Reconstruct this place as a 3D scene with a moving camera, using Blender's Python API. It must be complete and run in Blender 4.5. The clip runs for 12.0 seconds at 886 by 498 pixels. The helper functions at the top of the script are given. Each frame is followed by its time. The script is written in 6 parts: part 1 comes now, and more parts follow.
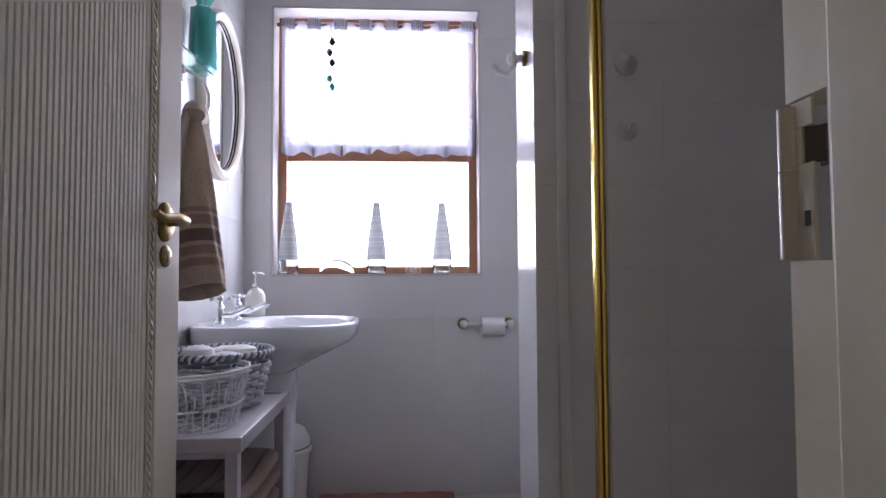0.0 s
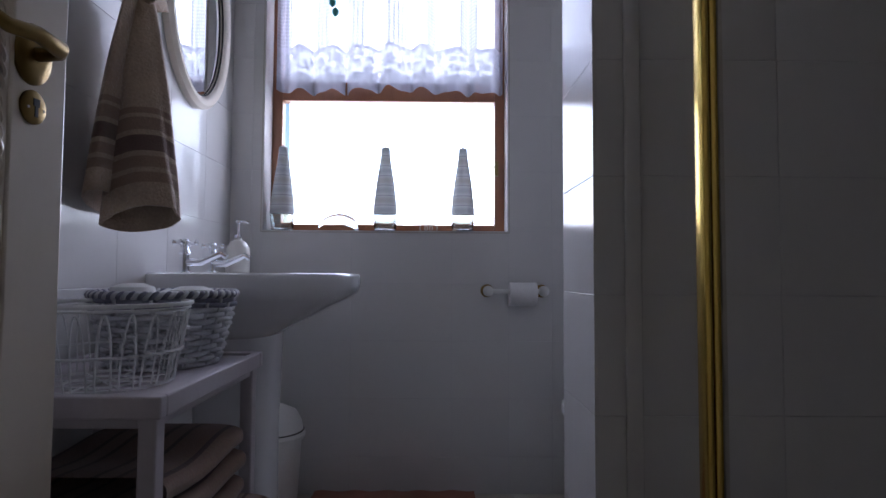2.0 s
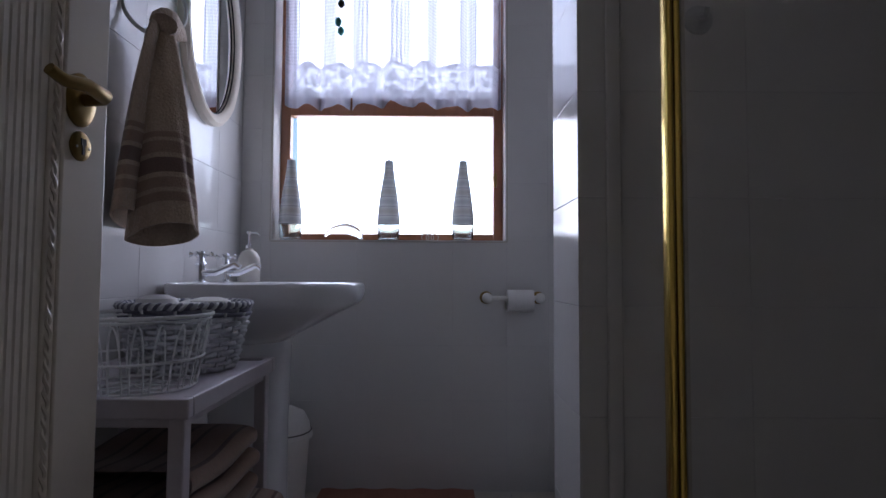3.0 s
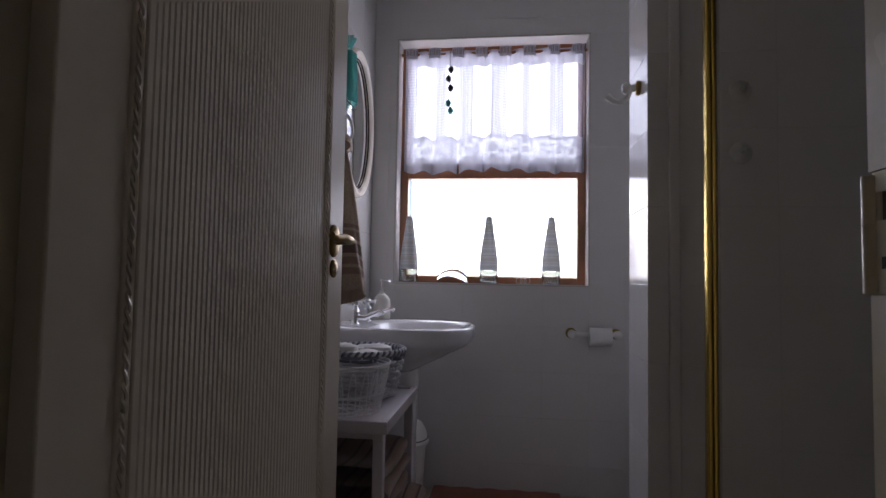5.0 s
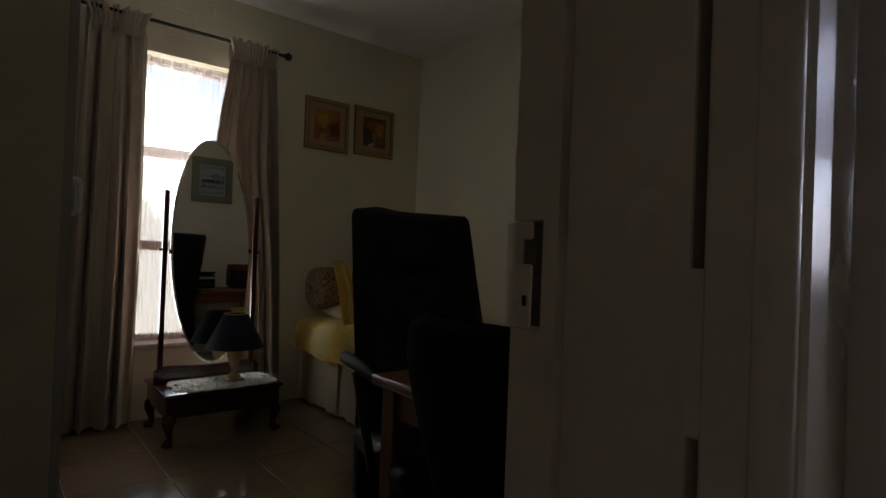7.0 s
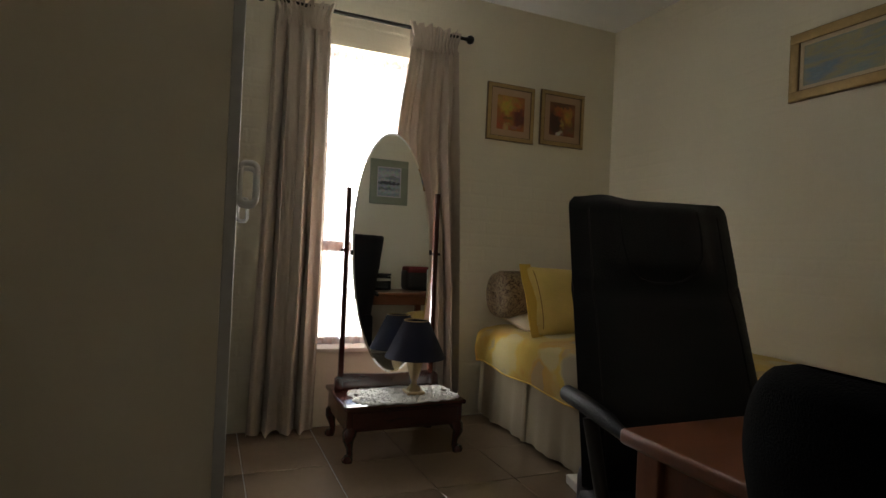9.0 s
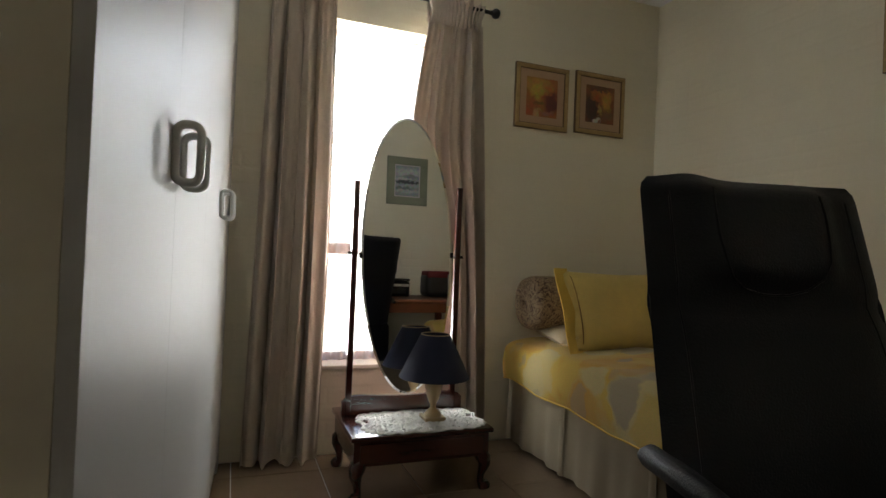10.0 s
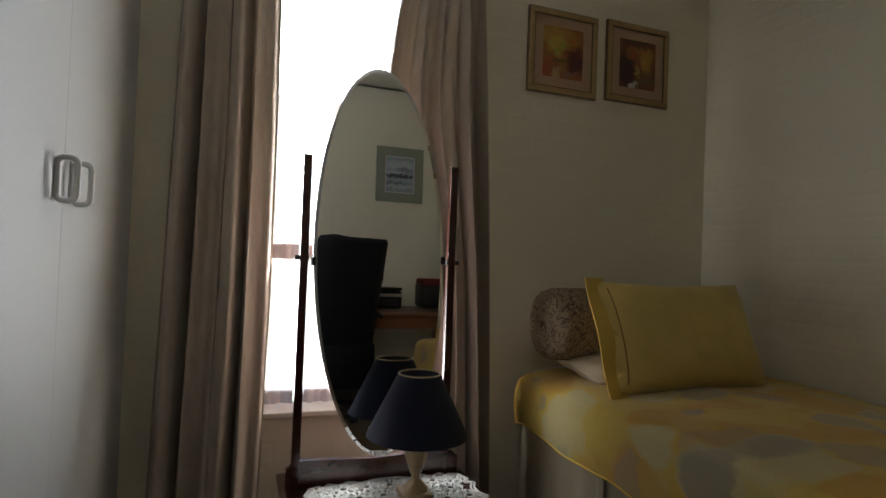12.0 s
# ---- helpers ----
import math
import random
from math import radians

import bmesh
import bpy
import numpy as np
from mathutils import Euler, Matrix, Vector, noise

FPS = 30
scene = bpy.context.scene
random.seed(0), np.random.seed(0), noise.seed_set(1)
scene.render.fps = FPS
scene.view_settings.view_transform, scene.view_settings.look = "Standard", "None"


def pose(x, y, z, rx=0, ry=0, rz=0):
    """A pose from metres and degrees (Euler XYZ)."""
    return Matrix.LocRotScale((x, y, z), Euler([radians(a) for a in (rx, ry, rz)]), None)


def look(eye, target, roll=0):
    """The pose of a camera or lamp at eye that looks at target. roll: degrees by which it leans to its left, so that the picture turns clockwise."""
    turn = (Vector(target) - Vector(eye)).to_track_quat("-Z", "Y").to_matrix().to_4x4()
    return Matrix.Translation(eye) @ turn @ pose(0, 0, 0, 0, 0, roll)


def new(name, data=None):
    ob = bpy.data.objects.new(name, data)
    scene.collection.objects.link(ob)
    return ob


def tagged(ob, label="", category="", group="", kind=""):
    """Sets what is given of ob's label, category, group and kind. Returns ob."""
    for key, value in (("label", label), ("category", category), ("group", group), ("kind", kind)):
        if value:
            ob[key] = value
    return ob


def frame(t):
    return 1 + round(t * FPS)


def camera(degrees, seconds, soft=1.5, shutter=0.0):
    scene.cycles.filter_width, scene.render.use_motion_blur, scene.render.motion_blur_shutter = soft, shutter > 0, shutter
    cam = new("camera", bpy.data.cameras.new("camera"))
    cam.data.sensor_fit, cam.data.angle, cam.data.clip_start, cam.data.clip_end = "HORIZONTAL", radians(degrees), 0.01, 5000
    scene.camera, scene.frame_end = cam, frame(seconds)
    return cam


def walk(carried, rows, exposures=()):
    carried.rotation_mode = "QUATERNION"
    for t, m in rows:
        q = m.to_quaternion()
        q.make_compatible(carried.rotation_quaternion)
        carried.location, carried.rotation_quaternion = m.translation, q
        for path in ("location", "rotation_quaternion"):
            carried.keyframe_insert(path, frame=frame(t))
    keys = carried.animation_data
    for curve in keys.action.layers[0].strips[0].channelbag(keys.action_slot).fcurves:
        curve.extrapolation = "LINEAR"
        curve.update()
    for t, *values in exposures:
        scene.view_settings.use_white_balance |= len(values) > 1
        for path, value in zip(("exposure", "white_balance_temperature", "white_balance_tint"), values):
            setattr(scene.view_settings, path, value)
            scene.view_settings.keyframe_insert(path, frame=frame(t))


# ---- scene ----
cam = camera(77.0, 12.0)
PATH = [
    (0, (-0.085, 0.137, 1.038), (0.022, 2.132, 1.12), -0.3),
    (0.5, (-0.052, 0.323, 0.985), (0.02, 2.32, 1.069), -0.2),
    (1, (-0.067, 0.454, 0.914), (-0.015, 2.451, 1.0), -0.0),
    (1.5, (-0.068, 0.542, 0.865), (-0.031, 2.539, 0.957), 0.1),
    (2, (-0.057, 0.566, 0.856), (-0.029, 2.563, 0.948), 0.3),
    (2.5, (-0.046, 0.535, 0.86), (-0.026, 2.532, 0.955), 0.3),
    (4.5, (-0.083, 0.091, 1.008), (-0.172, 2.087, 1.111), 0.8),
    (5, (-0.149, -0.05, 1.055), (-0.391, 1.932, 1.158), 1.0),
    (5.5, (-0.263, -0.132, 1.086), (-0.815, 1.788, 1.175), 1.3),
    (6, (-0.379, -0.161, 1.089), (-1.393, 1.562, 1.156), 2.3),
    (6.5, (-0.473, -0.144, 1.086), (-1.832, 1.322, 1.115), 1.7),
    (7, (-0.536, -0.142, 1.073), (-2.081, 1.128, 1.096), 2.2),
    (7.5, (-0.603, -0.151, 1.065), (-2.267, 0.958, 1.085), 2.6),
    (9.5, (-1.219, 0.033, 1.057), (-3.079, 0.766, 1.072), 2.5),
    (10, (-1.419, 0.117, 1.052), (-3.29, 0.825, 1.074), 2.4),
    (10.5, (-1.622, 0.188, 1.047), (-3.506, 0.859, 1.072), 2.3),
    (11, (-1.831, 0.225, 1.048), (-3.717, 0.891, 1.077), 2.3),
    (11.5, (-2.004, 0.318, 1.041), (-3.884, 1.0, 1.08), 2.2),
    (12, (-2.13, 0.451, 1.056), (-4.006, 1.142, 1.094), 2.2),
]
walk(cam, [(t, look(eye, target, roll)) for t, eye, target, roll in PATH],
     exposures=[(0, 1.74, 6750, 13), (0.8, 1.42, 6550, 11), (1.3, 1.0, 6450, 10), (2.0, 0.62, 6450, 10), (2.7, 0.42, 6450, 10), (4.5, 0.24, 7300, 11), (5.5, 0.5, 7350, 13), (6.1, 0.08, 7150, 12), (6.6, 0.4, 6750, 11), (7.0, 0.7, 6850, 10), (7.7, 1.4, 6900, 10), (9.3, 2.37, 6850, 9), (10.2, 2.55, 6500, 8), (10.7, 2.42, 6350, 8), (11.4, 2.08, 6350, 8), (12.0, 2.0, 6380, 9)])

# ---------------------------------------------------------------- light
world = bpy.data.worlds.new("sky")
scene.world = world
world.use_nodes = True
wn = world.node_tree.nodes
sky = wn.new("ShaderNodeTexSky")
sky.sky_type = 'NISHITA'
sky.sun_disc = False
sky.sun_elevation = radians(52)
sky.sun_rotation = radians(150)
wn["Background"].inputs[1].default_value = 0.15
world.node_tree.links.new(sky.outputs[0], wn["Background"].inputs[0])

sun = new("sun", bpy.data.lights.new("sun", 'SUN'))
sun.data.energy, sun.data.angle, sun.data.color = 4.0, radians(0.5), (1.0, 0.95, 0.88)
sun.matrix_world = look((0.5 * 4, -0.87 * 4, 5.1), (0, 0, 0))


def window_light(name, eye, target, w, h, watts, color):
    lamp = new(name, bpy.data.lights.new(name, 'AREA'))
    lamp.data.shape, lamp.data.size, lamp.data.size_y = 'RECTANGLE', w, h
    lamp.data.energy, lamp.data.color = watts, color
    lamp.matrix_world = look(eye, target)
    return lamp


window_light("bathroom_window_light", (-0.25, 2.99, 1.67), (-0.25, 0, 1.4), 0.9, 1.2, 12.5, (0.69, 0.75, 1.0))
window_light("bedroom_window_light", (-4.50, 0.85, 1.36), (-1.35, 2.35, 2.45), 0.75, 1.7, 13.5, (0.96, 0.97, 0.96))

# ---------------------------------------------------------------- materials


def mat(name, color, rough=0.5, metal=0.0, vary=0.12, scale=6.0, grain=0.05, grain_scale=90.0, bump=0.0, bump_scale=150.0,
        coat=0.0, island=0.0, sheen=0.0, spec=0.5, rvary=0.1, stretch=None):
    m = bpy.data.materials.new(name)
    m.use_nodes = True
    nt = m.node_tree
    n, l = nt.nodes, nt.links
    b = n["Principled BSDF"]
    b.inputs["Roughness"].default_value = rough
    b.inputs["Metallic"].default_value = metal
    b.inputs["Coat Weight"].default_value = coat
    b.inputs["Coat Roughness"].default_value = 0.08
    b.inputs["Specular IOR Level"].default_value = spec
    b.inputs["Sheen Weight"].default_value = sheen
    tc = n.new("ShaderNodeTexCoord")
    src = tc.outputs["Object"]
    if stretch:
        mp = n.new("ShaderNodeMapping")
        mp.inputs["Scale"].default_value = stretch
        l.new(src, mp.inputs["Vector"])
        src = mp.outputs["Vector"]
    big = n.new("ShaderNodeTexNoise")
    big.inputs["Scale"].default_value, big.inputs["Detail"].default_value = scale, 5
    fine = n.new("ShaderNodeTexNoise")
    fine.inputs["Scale"].default_value, fine.inputs["Detail"].default_value = grain_scale, 3
    l.new(src, big.inputs["Vector"])
    l.new(src, fine.inputs["Vector"])
    hsv = n.new("ShaderNodeHueSaturation")
    hsv.inputs["Color"].default_value = (*color, 1)
    a = n.new("ShaderNodeMath"); a.operation = 'MULTIPLY_ADD'
    a.inputs[1].default_value, a.inputs[2].default_value = 2 * vary, 1 - vary - grain
    l.new(big.outputs["Fac"], a.inputs[0])
    c = n.new("ShaderNodeMath"); c.operation = 'MULTIPLY_ADD'
    c.inputs[1].default_value = 2 * grain
    l.new(fine.outputs["Fac"], c.inputs[0])
    l.new(a.outputs[0], c.inputs[2])
    value = c.outputs[0]
    if island:
        info = n.new("ShaderNodeObjectInfo")
        d = n.new("ShaderNodeMath"); d.operation = 'MULTIPLY_ADD'
        d.inputs[1].default_value = island
        l.new(info.outputs["Random"], d.inputs[0])
        l.new(value, d.inputs[2])
        value = d.outputs[0]
    l.new(value, hsv.inputs["Value"])
    l.new(hsv.outputs["Color"], b.inputs["Base Color"])
    r = n.new("ShaderNodeMath"); r.operation = 'MULTIPLY_ADD'
    r.inputs[1].default_value, r.inputs[2].default_value = rvary, rough - rvary / 2
    l.new(big.outputs["Fac"], r.inputs[0])
    l.new(r.outputs[0], b.inputs["Roughness"])
    if bump:
        bn = n.new("ShaderNodeTexNoise")
        bn.inputs["Scale"].default_value, bn.inputs["Detail"].default_value = bump_scale, 4
        l.new(src, bn.inputs["Vector"])
        bp = n.new("ShaderNodeBump")
        bp.inputs["Strength"].default_value, bp.inputs["Distance"].default_value = bump, 0.004
        l.new(bn.outputs["Fac"], bp.inputs["Height"])
        l.new(bp.outputs["Normal"], b.inputs["Normal"])
    return m


def ramp_mat(name, stops, scale=4.0, rough=0.6, bump=0.0, stretch=None, detail=4.0, wave=False, voronoi=False, sheen=0.0, coat=0.0, distortion=0.0):
    """A material whose colour runs through several stops along a procedural texture."""
    m = bpy.data.materials.new(name)
    m.use_nodes = True
    nt = m.node_tree
    n, l = nt.nodes, nt.links
    b = n["Principled BSDF"]
    b.inputs["Roughness"].default_value = rough
    b.inputs["Sheen Weight"].default_value = sheen
    b.inputs["Coat Weight"].default_value = coat
    tc = n.new("ShaderNodeTexCoord")
    mp = n.new("ShaderNodeMapping")
    if stretch:
        mp.inputs["Scale"].default_value = stretch
    l.new(tc.outputs["Object"], mp.inputs["Vector"])
    if wave:
        t = n.new("ShaderNodeTexWave")
        t.inputs["Scale"].default_value, t.inputs["Distortion"].default_value, t.inputs["Detail"].default_value = scale, distortion, detail
        fac = t.outputs["Fac"]
    elif voronoi:
        t = n.new("ShaderNodeTexVoronoi")
        t.distance = 'CHEBYCHEV'
        t.inputs["Scale"].default_value = scale
        sep = n.new("ShaderNodeSeparateColor")
        l.new(t.outputs["Color"], sep.inputs[0])
        fac = sep.outputs[0]
    else:
        t = n.new("ShaderNodeTexNoise")
        t.inputs["Scale"].default_value, t.inputs["Detail"].default_value, t.inputs["Distortion"].default_value = scale, detail, distortion
        fac = t.outputs["Fac"]
    l.new(mp.outputs["Vector"], t.inputs["Vector"])
    if voronoi:
        wn_ = n.new("ShaderNodeTexNoise")
        wn_.inputs["Scale"].default_value, wn_.inputs["Detail"].default_value = 13.0, 2.5
        l.new(mp.outputs["Vector"], wn_.inputs["Vector"])
        wm_ = n.new("ShaderNodeMix"); wm_.data_type = 'RGBA'; wm_.blend_type = 'LINEAR_LIGHT'
        wm_.inputs["Factor"].default_value = 0.04
        l.new(mp.outputs["Vector"], wm_.inputs["A"])
        l.new(wn_.outputs["Color"], wm_.inputs["B"])
        l.new(wm_.outputs["Result"], t.inputs["Vector"])
    cr = n.new("ShaderNodeValToRGB")
    while len(cr.color_ramp.elements) < len(stops):
        cr.color_ramp.elements.new(0.5)
    for e, (p, col) in zip(cr.color_ramp.elements, stops):
        e.position, e.color = p, (*col, 1)
    if voronoi:
        cr.color_ramp.interpolation = 'EASE'
    l.new(fac, cr.inputs[0])
    fn = n.new("ShaderNodeTexNoise")
    fn.inputs["Scale"].default_value = 160
    l.new(tc.outputs["Object"], fn.inputs["Vector"])
    mx = n.new("ShaderNodeMix"); mx.data_type = 'RGBA'; mx.blend_type = 'MULTIPLY'
    mx.inputs["Factor"].default_value = 0.25
    l.new(cr.outputs[0], mx.inputs["A"])
    l.new(fn.outputs["Color"], mx.inputs["B"])
    l.new(mx.outputs["Result"], b.inputs["Base Color"])
    if bump:
        bp = n.new("ShaderNodeBump")
        bp.inputs["Strength"].default_value, bp.inputs["Distance"].default_value = bump, 0.003
        l.new(fn.outputs["Fac"], bp.inputs["Height"])
        l.new(bp.outputs["Normal"], b.inputs["Normal"])
    return m


def glass_mat(name, color=(1, 1, 1), rough=0.0, weight=1.0):
    m = mat(name, color, rough, vary=0.02, grain=0.0, rvary=0.0)
    m.node_tree.nodes["Principled BSDF"].inputs["Transmission Weight"].default_value = weight
    m.node_tree.nodes["Principled BSDF"].inputs["IOR"].default_value = 1.45
    return m


def sheer_mat(name, color, cover, cell, through_color=None, swing=0.22):
    """Thin woven cloth: threads that scatter light, with holes between them."""
    m = bpy.data.materials.new(name)
    m.use_nodes = True
    n, l = m.node_tree.nodes, m.node_tree.links
    n.remove(n["Principled BSDF"])
    dif, tra, clear = n.new("ShaderNodeBsdfDiffuse"), n.new("ShaderNodeBsdfTranslucent"), n.new("ShaderNodeBsdfTransparent")
    dif.inputs[0].default_value = (*color, 1)
    tra.inputs[0].default_value = (*(through_color or color), 1)
    cloth, net = n.new("ShaderNodeMixShader"), n.new("ShaderNodeMixShader")
    net.name = "net"
    cloth.inputs[0].default_value = 0.5
    l.new(dif.outputs[0], cloth.inputs[1])
    l.new(tra.outputs[0], cloth.inputs[2])
    uv = n.new("ShaderNodeUVMap")
    uv.uv_map = "UVMap"
    turn = n.new("ShaderNodeMapping")
    turn.inputs["Rotation"].default_value[2] = radians(45)
    turn.inputs["Scale"].default_value = (1.5, 1, 1)
    l.new(uv.outputs[0], turn.inputs["Vector"])
    chk = n.new("ShaderNodeTexChecker")
    chk.name = "mesh"
    chk.inputs["Scale"].default_value = cell
    l.new(turn.outputs[0], chk.inputs["Vector"])
    fac = n.new("ShaderNodeMath"); fac.operation = 'MULTIPLY_ADD'
    fac.name = "cover"
    fac.inputs[1].default_value, fac.inputs[2].default_value = swing, cover - swing / 2
    l.new(chk.outputs["Fac"], fac.inputs[0])
    l.new(fac.outputs[0], net.inputs[0])
    l.new(clear.outputs[0], net.inputs[1])
    l.new(cloth.outputs[0], net.inputs[2])
    l.new(net.outputs[0], n["Material Output"].inputs["Surface"])
    return m


def lace_mat():
    """Lace with dense and open stripes above a hem band of leaves."""
    m = sheer_mat("white_lace", (0.78, 0.77, 0.82), 0.5, 62, (0.26, 0.26, 0.31))
    n, l = m.node_tree.nodes, m.node_tree.links

    def op(kind, a, b, c=0.0, clamp=False):
        x = n.new("ShaderNodeMath")
        x.operation, x.use_clamp = kind, clamp
        for k, v in enumerate((a, b, c)):
            if isinstance(v, (int, float)):
                x.inputs[k].default_value = v
            else:
                l.new(v, x.inputs[k])
        return x.outputs[0]

    uv = [x for x in n if x.bl_idname == "ShaderNodeUVMap"][0]
    sep = n.new("ShaderNodeSeparateXYZ")
    l.new(uv.outputs[0], sep.inputs[0])
    u, v = sep.outputs["X"], sep.outputs["Y"]
    mesh = n["mesh"].outputs["Fac"]
    # stripes of dense net
    stripe = op('GREATER_THAN', op('ADD', op('SINE', op('MULTIPLY', u, 39.0), 0.0), op('MULTIPLY', op('SINE', op('MULTIPLY_ADD', u, 23.0, 1.0), 0.0), 0.7)), 0.15)
    upper = op('ADD', op('MULTIPLY', op('MULTIPLY', mesh, stripe), 0.19), op('MULTIPLY_ADD', stripe, 0.26, 0.52))
    # leaves in the hem: rounded cells, with a rib left open
    wide = n.new("ShaderNodeMapping")
    wide.inputs["Scale"].default_value = (1.9, 1.0, 1)
    l.new(uv.outputs[0], wide.inputs["Vector"])
    bend = n.new("ShaderNodeTexNoise")
    bend.inputs["Scale"].default_value = 16.0
    l.new(wide.outputs[0], bend.inputs["Vector"])
    mixed = n.new("ShaderNodeMix"); mixed.data_type = 'RGBA'; mixed.blend_type = 'LINEAR_LIGHT'
    mixed.inputs["Factor"].default_value = 0.03
    l.new(wide.outputs[0], mixed.inputs["A"])
    l.new(bend.outputs["Color"], mixed.inputs["B"])
    vor = n.new("ShaderNodeTexVoronoi")
    vor.feature = 'DISTANCE_TO_EDGE'
    vor.inputs["Scale"].default_value = 15.0
    l.new(mixed.outputs["Result"], vor.inputs["Vector"])
    leaf = op('GREATER_THAN', vor.outputs["Distance"], 0.10)
    hem = op('ADD', op('MULTIPLY', leaf, 0.11), 0.835)
    in_hem = op('LESS_THAN', v, 0.27)
    edge = op('MAXIMUM', op('LESS_THAN', v, 0.11), op('LESS_THAN', op('ABSOLUTE', op('SUBTRACT', v, 0.275), 0.0), 0.012))
    body = op('ADD', op('MULTIPLY', hem, in_hem), op('MULTIPLY', upper, op('SUBTRACT', 1.0, in_hem)))
    edge = op('MAXIMUM', edge, op('GREATER_THAN', v, 0.87))
    cover = op('MAXIMUM', body, op('MULTIPLY', edge, 0.955))
    l.new(cover, n["net"].inputs[0])
    return m


M = {}
M["tile"] = mat("white_glazed_tile", (0.655, 0.64, 0.625), 0.16, vary=0.03, grain=0.01, island=0.015, bump=0.04, bump_scale=14, coat=0.1, rvary=0.06)
# bare steel coloured dark to carry the shade inside the lock keep pockets
M["recess_steel"] = mat("darkened_recess_steel", (0.16, 0.13, 0.10), 0.5, 0.3, vary=0.3, scale=30)
M["tile_bed"] = mat("white_tile_joint", (0.58, 0.56, 0.59), 0.6, vary=0.05)
M["grout"] = mat("grey_grout", (0.55, 0.54, 0.54), 0.9, bump=0.3)
M["plaster"] = mat("cream_wall_paint", (0.76, 0.70, 0.55), 0.62, vary=0.03, scale=2.5, grain=0.03, bump=0.25, bump_scale=60)
pn, pln = M["plaster"].node_tree.nodes, M["plaster"].node_tree.links
brick = pn.new("ShaderNodeTexBrick")
brick.inputs["Scale"].default_value, brick.inputs["Mortar Size"].default_value, brick.inputs["Mortar Smooth"].default_value = 1.0, 0.016, 1.0
brick.inputs["Brick Width"].default_value, brick.inputs["Row Height"].default_value = 0.232, 0.085
axes = pn.new("ShaderNodeSeparateXYZ")
flat = pn.new("ShaderNodeCombineXYZ")
along = pn.new("ShaderNodeMath")
pco = [x for x in pn if x.bl_idname == "ShaderNodeTexCoord"][0]
pln.new(pco.outputs["Object"], axes.inputs[0])
pln.new(axes.outputs["X"], along.inputs[0])
pln.new(axes.outputs["Y"], along.inputs[1])
pln.new(along.outputs[0], flat.inputs["X"])
pln.new(axes.outputs["Z"], flat.inputs["Y"])
pln.new(flat.outputs[0], brick.inputs["Vector"])
pbump = [x for x in pn if x.bl_idname == "ShaderNodeBump"][0]
courses = pn.new("ShaderNodeBump")
courses.invert = True
courses.inputs["Strength"].default_value, courses.inputs["Distance"].default_value = 0.19, 0.004
pln.new(brick.outputs["Fac"], courses.inputs["Height"])
pln.new(pbump.outputs["Normal"], courses.inputs["Normal"])
pln.new(courses.outputs["Normal"], pn["Principled BSDF"].inputs["Normal"])
M["plaster_white"] = mat("white_wall_paint", (0.64, 0.58, 0.50), 0.6, vary=0.04, scale=2.5, grain=0.03, bump=0.2, bump_scale=60)
M["ceiling"] = mat("white_ceiling_paint", (0.80, 0.79, 0.75), 0.8, vary=0.03, grain=0.03, bump=0.15)
M["gloss"] = mat("white_gloss_enamel", (0.82, 0.735, 0.625), 0.30, vary=0.04, scale=5, grain=0.02, bump=0.06, bump_scale=40, coat=0.15)
M["frame"] = mat("door_frame_enamel", (0.75, 0.66, 0.50), 0.26, vary=0.05, scale=5, grain=0.03, bump=0.08, bump_scale=45, coat=0.1)
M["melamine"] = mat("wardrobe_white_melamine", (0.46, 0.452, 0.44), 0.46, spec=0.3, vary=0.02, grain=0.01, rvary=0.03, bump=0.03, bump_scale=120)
M["sidepanel"] = mat("wardrobe_side_board", (0.66, 0.60, 0.475), 0.55, vary=0.03, grain=0.02)
M["floor_tile"] = mat("beige_ceramic_floor_tile", (0.21, 0.153, 0.105), 0.15, vary=0.18, scale=3.5, grain=0.08, grain_scale=40, island=0.10, coat=0.25, bump=0.05, bump_scale=20)
M["bath_floor"] = mat("pale_floor_tile", (0.62, 0.58, 0.52), 0.25, vary=0.10, grain=0.05, island=0.06)
M["hall_floor"] = mat("hall_floor_tile", (0.36, 0.30, 0.24), 0.3, vary=0.15)
M["brass"] = mat("aged_brass", (0.27, 0.18, 0.062), 0.36, 1.0, vary=0.25, scale=14, grain=0.1)
M["gold"] = mat("gold_anodised_aluminium", (0.72, 0.50, 0.12), 0.22, 1.0, vary=0.08, grain=0.03)
M["chrome"] = mat("chrome", (0.85, 0.86, 0.88), 0.07, 1.0, vary=0.03, grain=0.01, rvary=0.03)
M["steel"] = mat("dull_steel", (0.50, 0.47, 0.42), 0.4, 1.0, vary=0.25, scale=20)
M["china"] = mat("white_vitreous_china", (0.82, 0.82, 0.84), 0.09, vary=0.02, grain=0.0, coat=0.5, rvary=0.03)
M["white_wood"] = mat("white_painted_wood", (0.56, 0.51, 0.54), 0.4, vary=0.08, scale=9, grain=0.05, bump=0.12, bump_scale=60)
M["white_wire"] = mat("white_coated_wire", (0.78, 0.78, 0.78), 0.35, vary=0.04)
M["white_plastic"] = mat("white_plastic", (0.78, 0.77, 0.74), 0.35, vary=0.03)
M["wicker"] = mat("white_washed_wicker", (0.66, 0.66, 0.68), 0.6, vary=0.2, scale=18, grain=0.15, bump=0.4, bump_scale=120)
M["wicker_dark"] = mat("slate_blue_wicker", (0.20, 0.20, 0.26), 0.65, vary=0.3, scale=18, bump=0.4)
